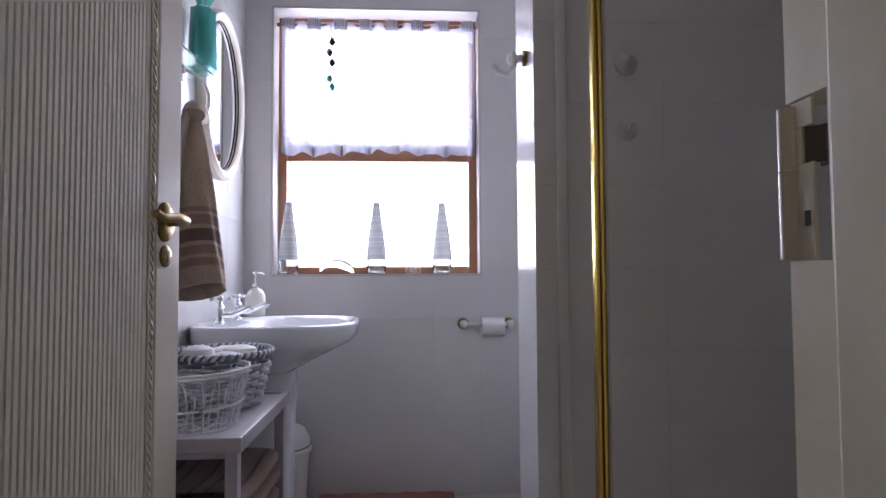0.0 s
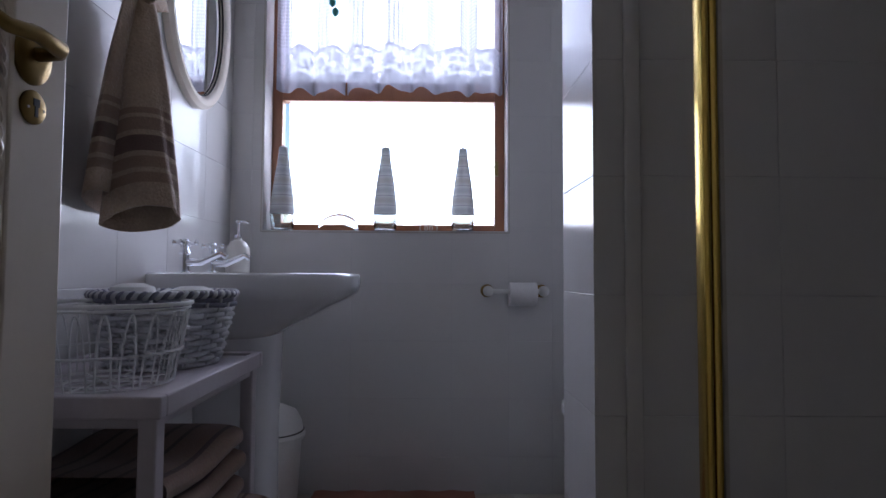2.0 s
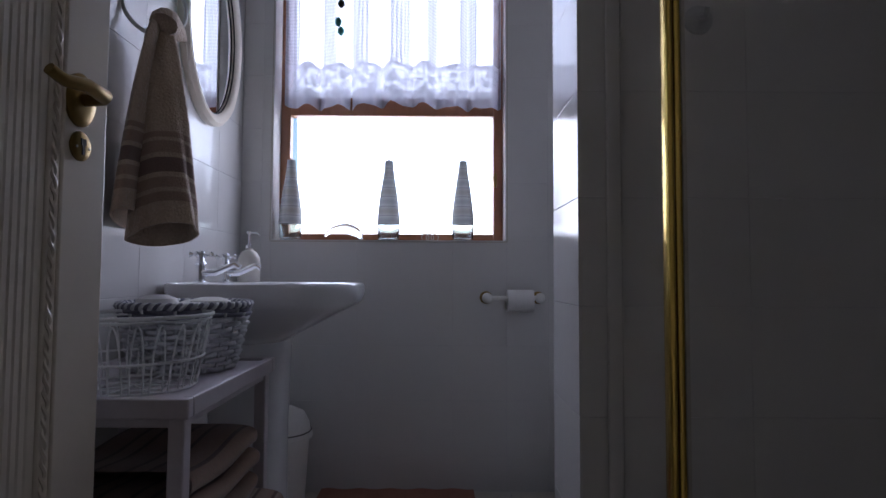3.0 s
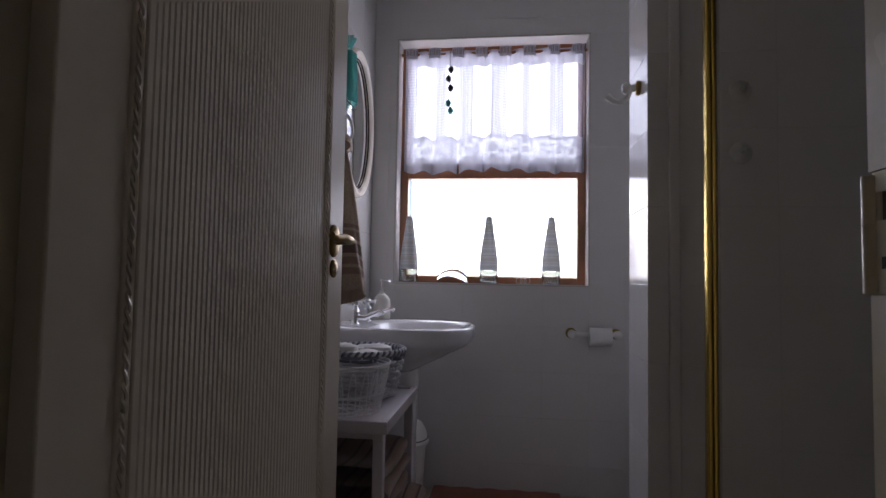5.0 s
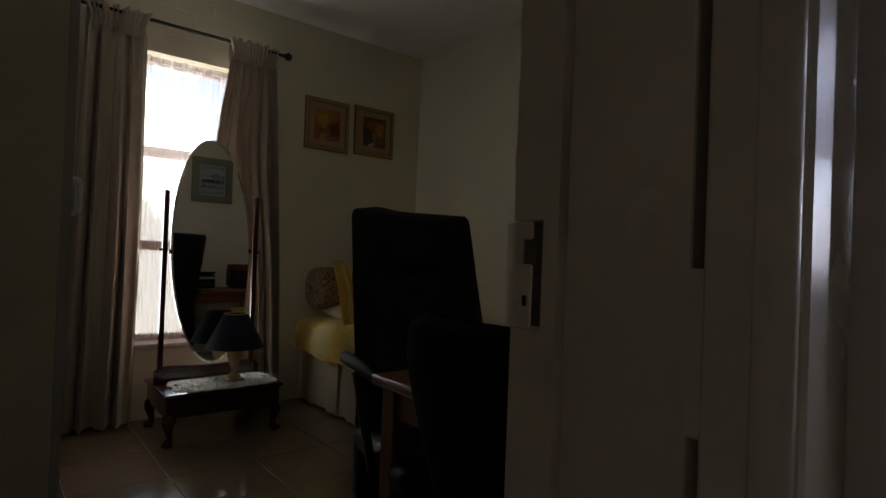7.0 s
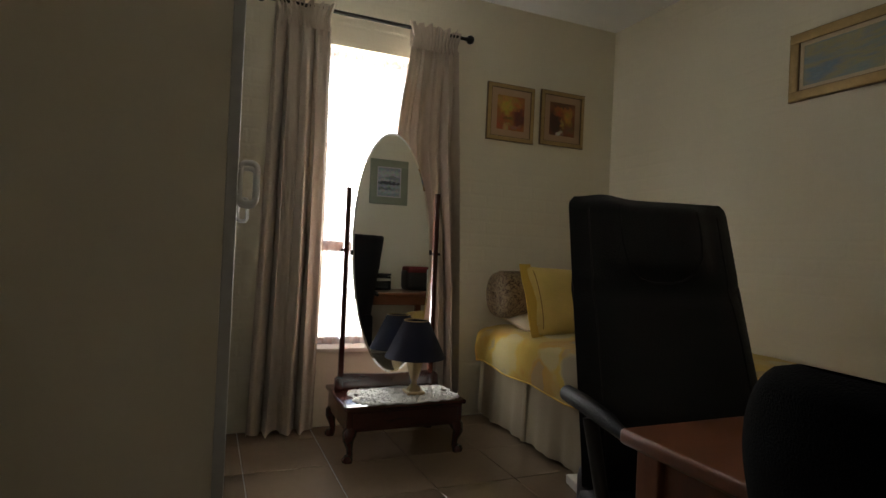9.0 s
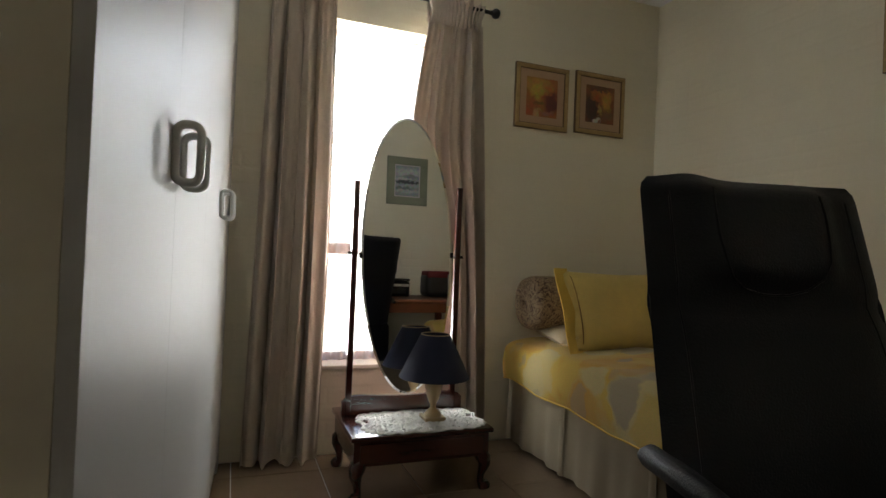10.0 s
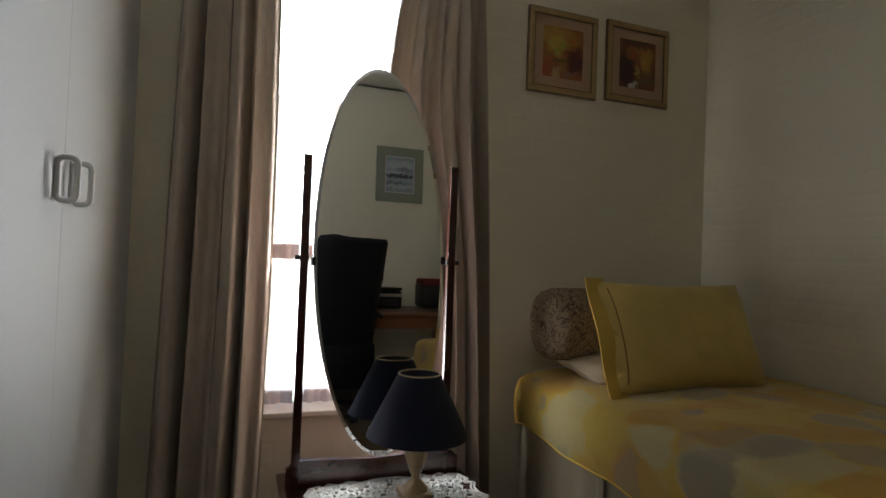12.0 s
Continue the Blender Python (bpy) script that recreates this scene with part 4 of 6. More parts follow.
for x in (TX0 + 0.01, TX1 - 0.040):
    for y in (TY0 + 0.010, TY1 - 0.04):
        part("leg", box(x, y, 0, x + 0.029, y + 0.029, TZ - 0.035, 0.003), M["white_wood"], tb)
part("apron", box(TX0 + 0.039, TY0 + 0.014, TZ - 0.052, TX1 - 0.040, TY0 + 0.030, TZ - 0.0355, 0.002), M["white_wood"], tb)
part("apron", box(TX1 - 0.032, TY0 + 0.04, TZ - 0.052, TX1 - 0.016, TY1 - 0.04, TZ - 0.0355, 0.002), M["white_wood"], tb)
part("shelf", box(TX0 + 0.012, TY0 + 0.014, 0.20, TX1 - 0.012, TY1 - 0.014, 0.222, 0.003), M["white_wood"], tb)


def fold(name, x0, x1, y0, y1, z0, h, m, layers, label):
    """A folded towel: rolled front edge, slightly uneven layers."""
    t = thing(name, ((x0 + x1) / 2, (y0 + y1) / 2, z0), label, "towel", "folded towels")
    w, d = (x1 - x0) / 2, (y1 - y0) / 2
    for k in range(layers):
        a, b = h * k / layers, h * (k + 1) / layers
        def f(u, v, a=a, b=b, k=k):
            t_ = 2 * math.pi * v
            cx, cz = math.cos(t_), math.sin(t_)
            px = (w - 0.006 * k) * (abs(cx) ** 0.35) * (1 if cx > 0 else -1)
            pz = (a + b) / 2 + (b - a) / 2 * (abs(cz) ** 0.7) * (1 if cz > 0 else -1) + 0.006 * math.sin(7 * u + k)
            return (px + 0.006 * math.sin(5 * u + 2 * k), d * (2 * u - 1), pz)
        part("fold", sheet(f, 16, 30), m, t, smooth=60)
    return t


fold("folded_towel", TX0 + 0.03, TX1 + 0.045, TY0 + 0.060, TY1 - 0.05, 0.222, 0.125, M["towel_stack"], 2, "striped brown bath towel folded on the shelf")
fold("folded_towel", TX0 + 0.04, TX1 - 0.01, TY0 + 0.085, TY1 - 0.07, 0.347, 0.165, M["towel_brown"], 3, "brown bath towel folded on top of another")

# woven basket
wb = thing("wicker_basket", (-0.640, 1.785, TZ - 0.007), "whitewashed wicker basket with a slate rim", "basket")
def rad(z):
    return 0.105 + 0.035 * (z / 0.15)
for i in range(24):
    a = 2 * math.pi * i / 24
    part("stake", tube([(rad(z) * math.cos(a), rad(z) * math.sin(a), z) for z in (0.004, 0.05, 0.10, 0.148)], 0.0035, 6), M["wicker"], wb)
for k in range(13):
    z = 0.008 + k * 0.0110
    pts = []
    for i in range(96):
        a = 2 * math.pi * i / 96
        r = rad(z) + 0.0065 * math.cos(12 * a + math.pi * (k % 2))
        pts.append((r * math.cos(a), r * math.sin(a), z + 0.0015 * math.sin(5 * a + k)))
    part("weave", tube(pts, 0.0053, 6, closed=True), M["wicker"] if k < 11 else M["wicker_dark"], wb, smooth=60)
for k in range(2):
    pts = [((rad(0.15) + 0.006 * math.cos(42 * a + k * math.pi)) * math.cos(a), (rad(0.15) + 0.005 * math.cos(42 * a + k * math.pi)) * math.sin(a), 0.151 + 0.005 * math.sin(42 * a + k * math.pi)) for a in np.linspace(0, 2 * math.pi, 337)[:-1]]
    part("rim", tube(pts, 0.0046, 6, closed=True), M["wicker_dark"] if k else M["wicker"], wb, "braided slate and white rim", smooth=60)
part("base", lathe([(0.104, 0.001), (0.106, 0.006)], 32), M["wicker"], wb)
for x, y, z, r, m in ((-0.045, -0.05, 0.145, 0.042, "shell"), (0.05, 0.015, 0.138, 0.045, "shell"), (0.0, 0.06, 0.13, 0.05, "paper"), (-0.06, 0.04, 0.125, 0.045, "shell"), (0.035, -0.06, 0.128, 0.045, "paper"), (0.0, 0.0, 0.10, 0.06, "paper")):
    s = thing("guest_soap", (-0.640 + x, 1.785 + y, TZ + z), "white wrapped guest soap in the basket", "soap", "guest soaps")
    part("bar", lathe([(r * 0.5, -0.02), (r * 0.9, -0.014), (r, 0), (r * 0.9, 0.014), (r * 0.45, 0.022)], 16, sx=1.1), M[m], s, smooth=50)

# wire basket
wr = thing("wire_basket", (-0.638, 1.560, TZ - 0.007), "round white coated wire basket", "basket")
def ring(r, z, n=48):
    return [(r * math.cos(2 * math.pi * i / n), r * math.sin(2 * math.pi * i / n), z) for i in range(n)]
for r, z, w in ((0.140, 0.142, 0.004), (0.137, 0.134, 0.0025), (0.126, 0.06, 0.0025), (0.112, 0.006, 0.003), (0.06, 0.004, 0.0025)):
    part("hoop", tube(ring(r, z), w, 6, closed=True), M["white_wire"], wr, smooth=60)
for i in range(22):
    a0 = 2 * math.pi * i / 22
    pts = []
    for j in range(25):
        k = j / 24
        z = 0.006 + 0.122 * math.sin(math.pi * k) ** 0.45
        r = 0.112 + 0.026 * z / 0.134
        a = a0 + 0.19 * k
        pts.append((r * math.cos(a), r * math.sin(a), z))
    part("wire", tube(pts, 0.0017, 5), M["white_wire"], wr, smooth=60)
for i in range(4):
    a = math.pi * i / 4
    part("base_wire", tube([(0.112 * math.cos(a), 0.112 * math.sin(a), 0.005), (-0.112 * math.cos(a), -0.112 * math.sin(a), 0.005)], 0.0017, 5), M["white_wire"], wr)

# oval wall mirror
wm = thing("wall_mirror", pose(XL, 2.43, 1.76), "oval mirror in a white moulded frame", "mirror")
ey, ez = 0.248, 0.345
prof = [(1.0, 0.0), (1.0, 0.020), (0.96, 0.032), (0.90, 0.030), (0.86, 0.020), (0.845, 0.010), (0.84, 0.0)]
part("frame", loft([[(x, y * (ey - (1 - k) * 0.30), z * (ez - (1 - k) * 0.30)) for y, z in oval(1, 1, 72)] for k, x in prof], close=False), M["gloss"], wm, "white painted oval frame", smooth=40)
bmm = bmesh.new()
vs = [bmm.verts.new((0.008, y * (ey - 0.044), z * (ez - 0.044))) for y, z in oval(1, 1, 72)]
bmm.faces.new(vs)
part("mirror_glass", bmm, M["mirror"], wm)
part("inner_line", tube([(0.014, y * (ey - 0.046), z * (ez - 0.046)) for y, z in oval(1, 1, 72)], 0.003, 6, closed=True), M["iron"], wm, "dark inner rim")

# glass shelf with teal gauze over the towel hook
gs = thing("glass_shelf", (XL, 1.78, 1.690), "narrow glass wall shelf on white brackets", "shelf")
part("shelf_glass", box(0.0, -0.20, 0, 0.13, 0.22, 0.006, 0.002), M["bottle_glass"], gs)
for y in (-0.15, 0.17):
    part("bracket", box(0.0, y - 0.008, -0.03, 0.05, y + 0.008, 0.0, 0.003), M["white_plastic"], gs)
sc = thing("teal_gauze_bag", (XL + 0.055, 2.10, 1.75), "teal gauze gift bag tied at the neck", "gift bag")
def bag(u, v):
    a = 2 * math.pi * u
    r = (0.055 - 0.010 * v) * (1 + 0.08 * math.sin(7 * a)) if v < 0.8 else 0.045 * (0.35 + 3.0 * (v - 0.8)) * (1 + 0.2 * math.sin(9 * a))
    return (0.8 * r * math.cos(a), r * math.sin(a), 0.27 * v)
part("gauze", sheet(bag, 48, 30), M["teal"], sc)
part("filling", lathe([(0.02, 0.004), (0.042, 0.03), (0.045, 0.10), (0.040, 0.17), (0.02, 0.2)], 20, sx=0.8), M["teal_solid"], sc, smooth=50)
part("ribbon", tube(ring(0.02, 0.218, 20), 0.004, 6, closed=True), M["shell"], sc)
part("hanging_loop", tube([(-0.05, 0, 0.30), (-0.02, 0, 0.30), (0, 0, 0.25)], 0.002, 6), M["shell"], sc)

# towel ring and hand towel
tr = thing("towel_ring", (XL, 1.93, 1.69), "white towel ring on a round wall mount", "towel ring")
part("wall_mount", move(lathe([(0.030, 0), (0.030, 0.01), (0.016, 0.016), (0.012, 0.05), (0.016, 0.056), (0.014, 0.066)], 24), pose(0, 0, 0, 0, 90, 0)), M["white_plastic"], tr, smooth=40)
part("ring", tube([(0.062 + 0.060 * math.sin(a), 0.052 * math.sin(a), -0.086 + 0.082 * math.cos(a)) for a in np.linspace(0, 2 * math.pi, 41)[:-1]], 0.0055, 10, closed=True), M["white_plastic"], tr, smooth=60)
ht = thing("hand_towel", pose(XL + 0.112, 1.945, 0.965, 0, 0, -78), "taupe terry hand towel with dark woven bands hanging from a ring", "towel")
TH = 0.565
def drape(ry, rx, cx, cy, z0, back_drop, ph):
    """A towel end folded lengthwise into a flat tube that widens towards its hem."""
    def f(u, v):
        s, a = 1 - v, 2 * math.pi * u
        w = 0.42 + 0.58 * s ** 0.75
        c, n_ = math.cos(a), math.sin(a)
        crease = 0.007 * math.sin(3 * a + ph + 2.2 * v) * (0.5 + s) + 0.003 * math.sin(7 * a + 2 * ph + 5 * v) + 0.004 * noise.noise((2.2 * n_, 2.2 * c, 4.0 * v + ph))
        r = 1 + crease / rx * 0.5
        x = cx * (0.15 + 0.85 * s ** 0.8) + rx * (0.75 + 0.25 * s) * r * c
        y = cy * s ** 0.8 - 0.034 * v + ry * w * n_ * (1 + 0.4 * crease / rx)
        low = z0 - back_drop * (1 - c) / 2 + 0.006 * math.sin(a + 1.0) + 0.010 * n_
        return (x, y, low + (TH - low) * v)
    return f


bands = [(0.0, 0.105, "towel"), (0.105, 0.150, "towel_mid"), (0.150, 0.172, "towel"), (0.172, 0.222, "towel_mid"), (0.222, 0.246, "towel"), (0.246, 0.318, "towel_dark"), (0.318, 0.342, "towel"),
         (0.342, 0.400, "towel_mid"), (0.400, 0.418, "towel"), (0.418, 0.446, "towel_mid"), (0.446, 1.0, "towel")]
for f in (drape(0.082, 0.040, 0.095, 0.012, 0.035, 0.040, 0.4), drape(0.030, 0.105, 0.060, -0.080, 0.062, 0.015, 2.1)):
    for a, b, m in bands:
        part("cloth" if m == "towel" else "woven_band", sheet(lambda u, v, f=f, a=a, b=b: f(u, a + (b - a) * v), 72, 30 if b == 1.0 else 4, thick=0.005 if m == "towel" else 0.004), M[m], ht, "" if m == "towel" else "dark brown woven band", smooth=60)
part("cloth_top", tube([(0.02 + 0.050 * math.cos(a), -0.012, TH - 0.004 + 0.020 * math.sin(a)) for a in np.linspace(0.0, math.pi, 9)], 0.034, 12), M["towel"], ht, smooth=70)

# toilet roll holder
rh = thing("toilet_roll_holder", (0.258, YB, 0.793), "white toilet roll holder with brass collars", "roll holder")
for x in (-0.108, 0.108):
    part("collar", move(lathe([(0.026, 0), (0.026, 0.006), (0.022, 0.010), (0.014, 0.012)], 24), pose(x, 0, 0, 90)), M["brass"], rh, "brass collar", smooth=40)
    part("arm", move(lathe([(0.014, 0.010), (0.012, 0.03), (0.019, 0.045), (0.021, 0.058), (0.016, 0.072), (0.006, 0.078)], 24), pose(x, 0, 0, 90)), M["white_plastic"], rh, smooth=40)
part("spindle", tube([(-0.10, -0.058, 0), (0.10, -0.058, 0)], 0.009, 12), M["white_plastic"], rh)
tp = thing("toilet_roll", pose(0.284, YB - 0.058, 0.783, 0, 90, 0), "white toilet paper roll on the holder", "toilet roll")
part("paper", loft([[(r * math.cos(a), r * math.sin(a), z) for a in np.linspace(0, 2 * math.pi, 37)[:-1]] for r, z in ((0.021, -0.052), (0.044, -0.052), (0.044, 0.052), (0.021, 0.052), (0.021, -0.052))], close=False), M["paper"], tp, smooth=30)
part("loose_sheet", box(0.005, 0.040, -0.052, 0.05, 0.044, 0.052, 0.001), M["paper"], tp)

# robe hook on the partition
def robe_hook(m, name="robe_hook", mat_="white_plastic"):
    t = thing(name, m, "white double robe hook with a brass collar", "hook", "hooks")
    part("collar", lathe([(0.022, 0), (0.023, 0.006), (0.020, 0.012), (0.012, 0.014)], 24), M["brass"], t, "brass collar", smooth=40)
    part("knob", lathe([(0.012, 0.012), (0.011, 0.028), (0.017, 0.034), (0.019, 0.044), (0.013, 0.053), (0.004, 0.055)], 24), M[mat_], t, smooth=40)
    part("hook_arm", tube([(-0.008, 0, 0.03), (-0.030, 0, 0.036), (-0.045, 0, 0.055), (-0.040, 0, 0.080), (-0.022, 0, 0.098)], [0.008, 0.008, 0.008, 0.009, 0.010], 12), M[mat_], t, smooth=60)
    return t


robe_hook(pose(PX, 1.715, 1.655, 0, -90, 0))
for x, z in ((0.500, 1.605), (0.500, 1.425)):
    t = thing("suction_hook", pose(x, PY0, z, 90, 0, 0), "clear suction hook on the shower wall", "hook", "suction hooks")
    part("cup", lathe([(0.032, 0), (0.030, 0.005), (0.016, 0.012), (0.010, 0.020)], 24), M["grey_plastic"], t, smooth=40)
    part("peg", tube([(0, 0, 0.018), (0, -0.006, 0.034), (0, 0.008, 0.046)], 0.006, 10), M["grey_plastic"], t, smooth=60)

# shower enclosure
se = thing("shower_screen", (0, 0, 0), "gold framed glass shower screen", "shower screen")
part("wall_channel", box(0.300, PY0 - 0.012, 0.04, 0.332, PY0 - 0.001, 1.99, 0.005, 3), M["tile"], se, "white wall channel", smooth=40)
part("gold_post", boxes((0.305, 1.309, 0.04, 0.3160, 1.337, 1.99), (0.3175, 1.311, 0.04, 0.329, 1.335, 1.99), bevel=0.004), M["gold"], se, "gold aluminium post", smooth=40)
part("seal_strip", boxes((0.330, 1.313, 0.04, 0.336, 1.332, 1.98)), M["steel"], se)
part("shower_kerb", box(0.24, 0.60, 0.0, 0.36, PY0, 0.04, 0.006), M["china"], se)

# toilet in the alcove
wc = thing("toilet", (XR, 2.40, 0), "white china toilet with a white seat", "toilet")
def tring(cx, a, b, z):
    return [(-(cx + x), y, z) for x, y in superoval(a, b, 40, 2.3)]
part("pan", loft([tring(0.42, 0.20, 0.11, 0), tring(0.42, 0.19, 0.10, 0.03), tring(0.45, 0.20, 0.11, 0.2), tring(0.55, 0.245, 0.18, 0.36), tring(0.56, 0.25, 0.185, 0.395)]), M["china"], wc, smooth=50)
part("seat", loft([tring(0.56, 0.252, 0.19, 0.396), tring(0.56, 0.256, 0.194, 0.402), tring(0.56, 0.256, 0.194, 0.430), tring(0.56, 0.235, 0.175, 0.440)]), M["white_plastic"], wc, "white seat lid", smooth=40)
cis = part("cistern", box(-0.20, -0.22, 0.40, -0.01, 0.22, 0.76, 0.03, 3), M["china"], wc, smooth=50)
part("cistern_lid", box(-0.215, -0.235, 0.76, -0.005, 0.235, 0.79, 0.012, 3), M["china"], cis, smooth=50)

bmt = thing("bath_mat", (-0.22, 2.58, 0), "terracotta tufted bath mat on the tiles", "bath mat")
part("tufted_top", sheet(lambda u, v: (-0.30 + 0.62 * u, -0.20 + 0.40 * v, 0.014 + 0.003 * math.sin(31 * u) * math.sin(27 * v)), 40, 30, thick=0.014), M["mat_red"], bmt, smooth=60)
# ---------------------------------------------------------------- bedroom window
w2 = thing("window_2", (0, 0, 0), "tall bedroom window with timber rails", "window", kind="structure")
FX = XB - 0.13
for n, r in (("frame_left", (FX - 0.05, VY0, VZ0, FX, VY0 + 0.045, VZ1)), ("frame_right", (FX - 0.05, VY1 - 0.045, VZ0, FX, VY1, VZ1)),
             ("frame_bottom", (FX - 0.05, VY0 + 0.045, VZ0, FX, VY1 - 0.045, VZ0 + 0.05)), ("frame_top", (FX - 0.05, VY0 + 0.045, VZ1 - 0.05, FX, VY1 - 0.045, VZ1)),
             ("rail", (FX - 0.05, VY0 + 0.045, 1.625, FX + 0.003, VY1 - 0.045, 1.695)), ("rail", (FX - 0.05, VY0 + 0.045, 1.035, FX + 0.003, VY1 - 0.045, 1.095))):
    part(n, box(*r, bevel=0.004), M["teak"], w2)
for z0, z1 in ((VZ0 + 0.045, 1.04), (1.09, 1.63), (1.69, VZ1 - 0.045)):
    p = part("pane", boxes((FX - 0.03, VY0 + 0.04, z0, FX - 0.024, VY1 - 0.04, z1)), M["pane"], w2)
    p.visible_shadow = False
part("window_sill", box(FX, VY0 + 0.002, VZ0 - 0.01, XB + 0.035, VY1 - 0.002, VZ0 + 0.012, 0.004), M["plaster_white"], w2)
nc = thing("net_curtain", (0, 0, 0), "sheer white net curtain in the window", "curtain")
part("net", sheet(lambda u, v: (XB - 0.070 + 0.010 * math.sin(u * 60) + 0.005 * math.sin(u * 133), VY0 + 0.01 + (VY1 - VY0 - 0.02) * u, VZ0 + 0.02 + (VZ1 - VZ0 - 0.026) * v), 160, 8), M["net"], nc)
part("wire", tube([(XB - 0.07, VY0, VZ1 - 0.045), (XB - 0.07, VY1, VZ1 - 0.045)], 0.004, 8), M["white_plastic"], nc)

rod = thing("curtain_rod", (XB, 0, 2.405), "black iron curtain rod with ball finials", "curtain rod")
part("rod", tube([(0.10, 0.20, 0), (0.10, 1.40, 0)], 0.011, 12), M["iron"], rod, smooth=60)
for y, s in ((0.20, -1), (1.40, 1)):
    part("finial", move(lathe([(0.008, -0.01), (0.013, 0.0), (0.012, 0.008), (0.024, 0.018), (0.028, 0.032), (0.022, 0.048), (0.006, 0.056)], 20), pose(0.10, y, 0, -90 * s)), M["iron"], rod, smooth=50)
    part("bracket", tube([(0, y - s * 0.06, -0.01), (0.06, y - s * 0.06, -0.012), (0.10, y - s * 0.06, -0.012)], 0.007, 8), M["iron"], rod)


def drapes(name, left, right, waves, seed, label):
    """left(v), right(v): the edges along y by height, v from hem to heading."""
    t = thing(name, (XB + 0.10, 0, 0), label, "curtain", "bedroom curtains")
    rng = random.Random(seed)
    ph = [rng.uniform(0, 6.3) for _ in range(6)]
    z0, z1 = 0.018, 2.31
    def f(u, v):
        a, b = left(v), right(v)
        d = 0.044 + 0.020 * (1 - v)
        th = waves * 2 * math.pi * u + ph[0] + 0.5 * math.sin(3 * v + ph[1])
        wv = (1.8 * math.sqrt(math.sin(th / 2) ** 2 + 0.09) - 1.15) * (1.0 + 0.25 * math.sin(2.3 * th + ph[5])) + 0.45 * math.sin(waves * 3.1 * math.pi * u + ph[2] + v) + 0.05 * math.sin(waves * 11 * u + ph[3] + 1.5 * v)
        pinch = 1.0 if v < 0.86 else 1.0 - 0.65 * (v - 0.86) / 0.14
        pencil = 0.0 if v < 0.72 else 0.009 * ((v - 0.72) / 0.28) * math.sin(waves * 2.6 * 2 * math.pi * u + ph[4])
        skew = 0.012 * math.cos(waves * 2 * math.pi * u + ph[0])
        return (d * wv * pinch + pencil, a + (b - a) * u + skew, z0 + (z1 - z0) * v + 0.006 * math.sin(u * 20) * (1 - v))
    part("cloth", sheet(f, 150, 60, thick=0.004), M["curtain"], t, smooth=70)
    a, b = left(1.0), right(1.0)
    def head(u, v):
        # a frill over the gathering tape, pulled in at the tape
        k = math.sin(u * waves * 3.4 * 2 * math.pi + ph[4]) + 0.4 * math.sin(u * waves * 8 * math.pi + ph[2])
        pull = 0.35 + 0.65 * abs(2 * v - 0.7)
        flare = 1.0 + 0.10 * max(0.0, v - 0.4)
        m_ = (a + b) / 2
        return (0.012 + 0.012 * math.sin(math.pi * v) + 0.016 * k * pull, m_ + (b - a) * (0.93 + 0.22 * abs(v - 0.35)) * (u - 0.5) * flare + 0.006 * math.cos(u * waves * 20), z1 - 0.030 + 0.150 * v + 0.012 * math.sin(u * 37 + ph[1]) * v)
    part("gathered_heading", sheet(head, 150, 10), M["curtain"], t, "gathered pencil heading", smooth=70)
    part("heading_back", sheet(lambda u, v: (-0.016 - 0.008 * math.sin(u * waves * 6 * math.pi), a + (b - a) * u, z1 - 0.012 + 0.11 * v), 100, 4, thick=0.003), M["curtain"], t, smooth=70)
    return t


drapes("bedroom_curtain", lambda v: 0.195 + 0.055 * v, lambda v: 0.553 + 0.014 * math.sin(math.pi * v), 4.0, 3, "full length beige woven curtain hanging open")
drapes("bedroom_curtain", lambda v: 1.13 - 0.17 * math.exp(-((v - 0.74) / 0.22) ** 2) + (0.0 if v < 0.8 else -0.05 * (v - 0.8) / 0.2 + 0.0), lambda v: 1.45 - 0.10 * v, 4.0, 8, "full length beige woven curtain swept to one side")

# ---------------------------------------------------------------- cheval mirror
cm = thing("cheval_mirror", (-3.935, 0.937, 0), "dark mahogany cheval mirror on a box stool with claw feet", "cheval mirror")
SX0, SX1, SY, SZ = -0.235, 0.225, 0.315, 0.280
part("stool_top", box(SX0 - 0.012, -SY - 0.012, SZ - 0.022, SX1 + 0.014, SY + 0.012, SZ, 0.007, 3), M["mahogany"], cm, smooth=40)
drawer_box = part("drawer_box", box(SX0 + 0.004, -SY + 0.004, SZ - 0.130, SX1 - 0.002, SY - 0.004, SZ - 0.022, 0.004), M["mahogany"], cm)
part("drawer_front", box(SX1 - 0.004, -SY + 0.03, SZ - 0.118, SX1 + 0.006, SY - 0.03, SZ - 0.034, 0.004), M["mahogany"], drawer_box)
for x, sx in ((SX0 + 0.035, -1), (SX1 - 0.03, 1)):
    for y, sy in ((-SY + 0.035, -1), (SY - 0.035, 1)):
        leg = [(x, y, SZ - 0.120), (x + sx * 0.012, y + sy * 0.012, SZ - 0.142), (x + sx * 0.017, y + sy * 0.017, SZ - 0.168), (x + sx * 0.007, y + sy * 0.007, 0.068), (x + sx * 0.004, y + sy * 0.004, 0.038), (x + sx * 0.016, y + sy * 0.016, 0.012), (x + sx * 0.018, y + sy * 0.018, 0.0)]
        lg = part("cabriole_leg", tube(leg, [0.034, 0.036, 0.028, 0.017, 0.016, 0.026, 0.024], 14), M["mahogany"], cm, smooth=60)
        part("claw_foot", lathe([(0.018, 0), (0.027, 0.006), (0.028, 0.02), (0.017, 0.036)], 14, at=(x + sx * 0.018, y + sy * 0.018, 0)), M["mahogany"], lg, smooth=50)
PXm = -0.105
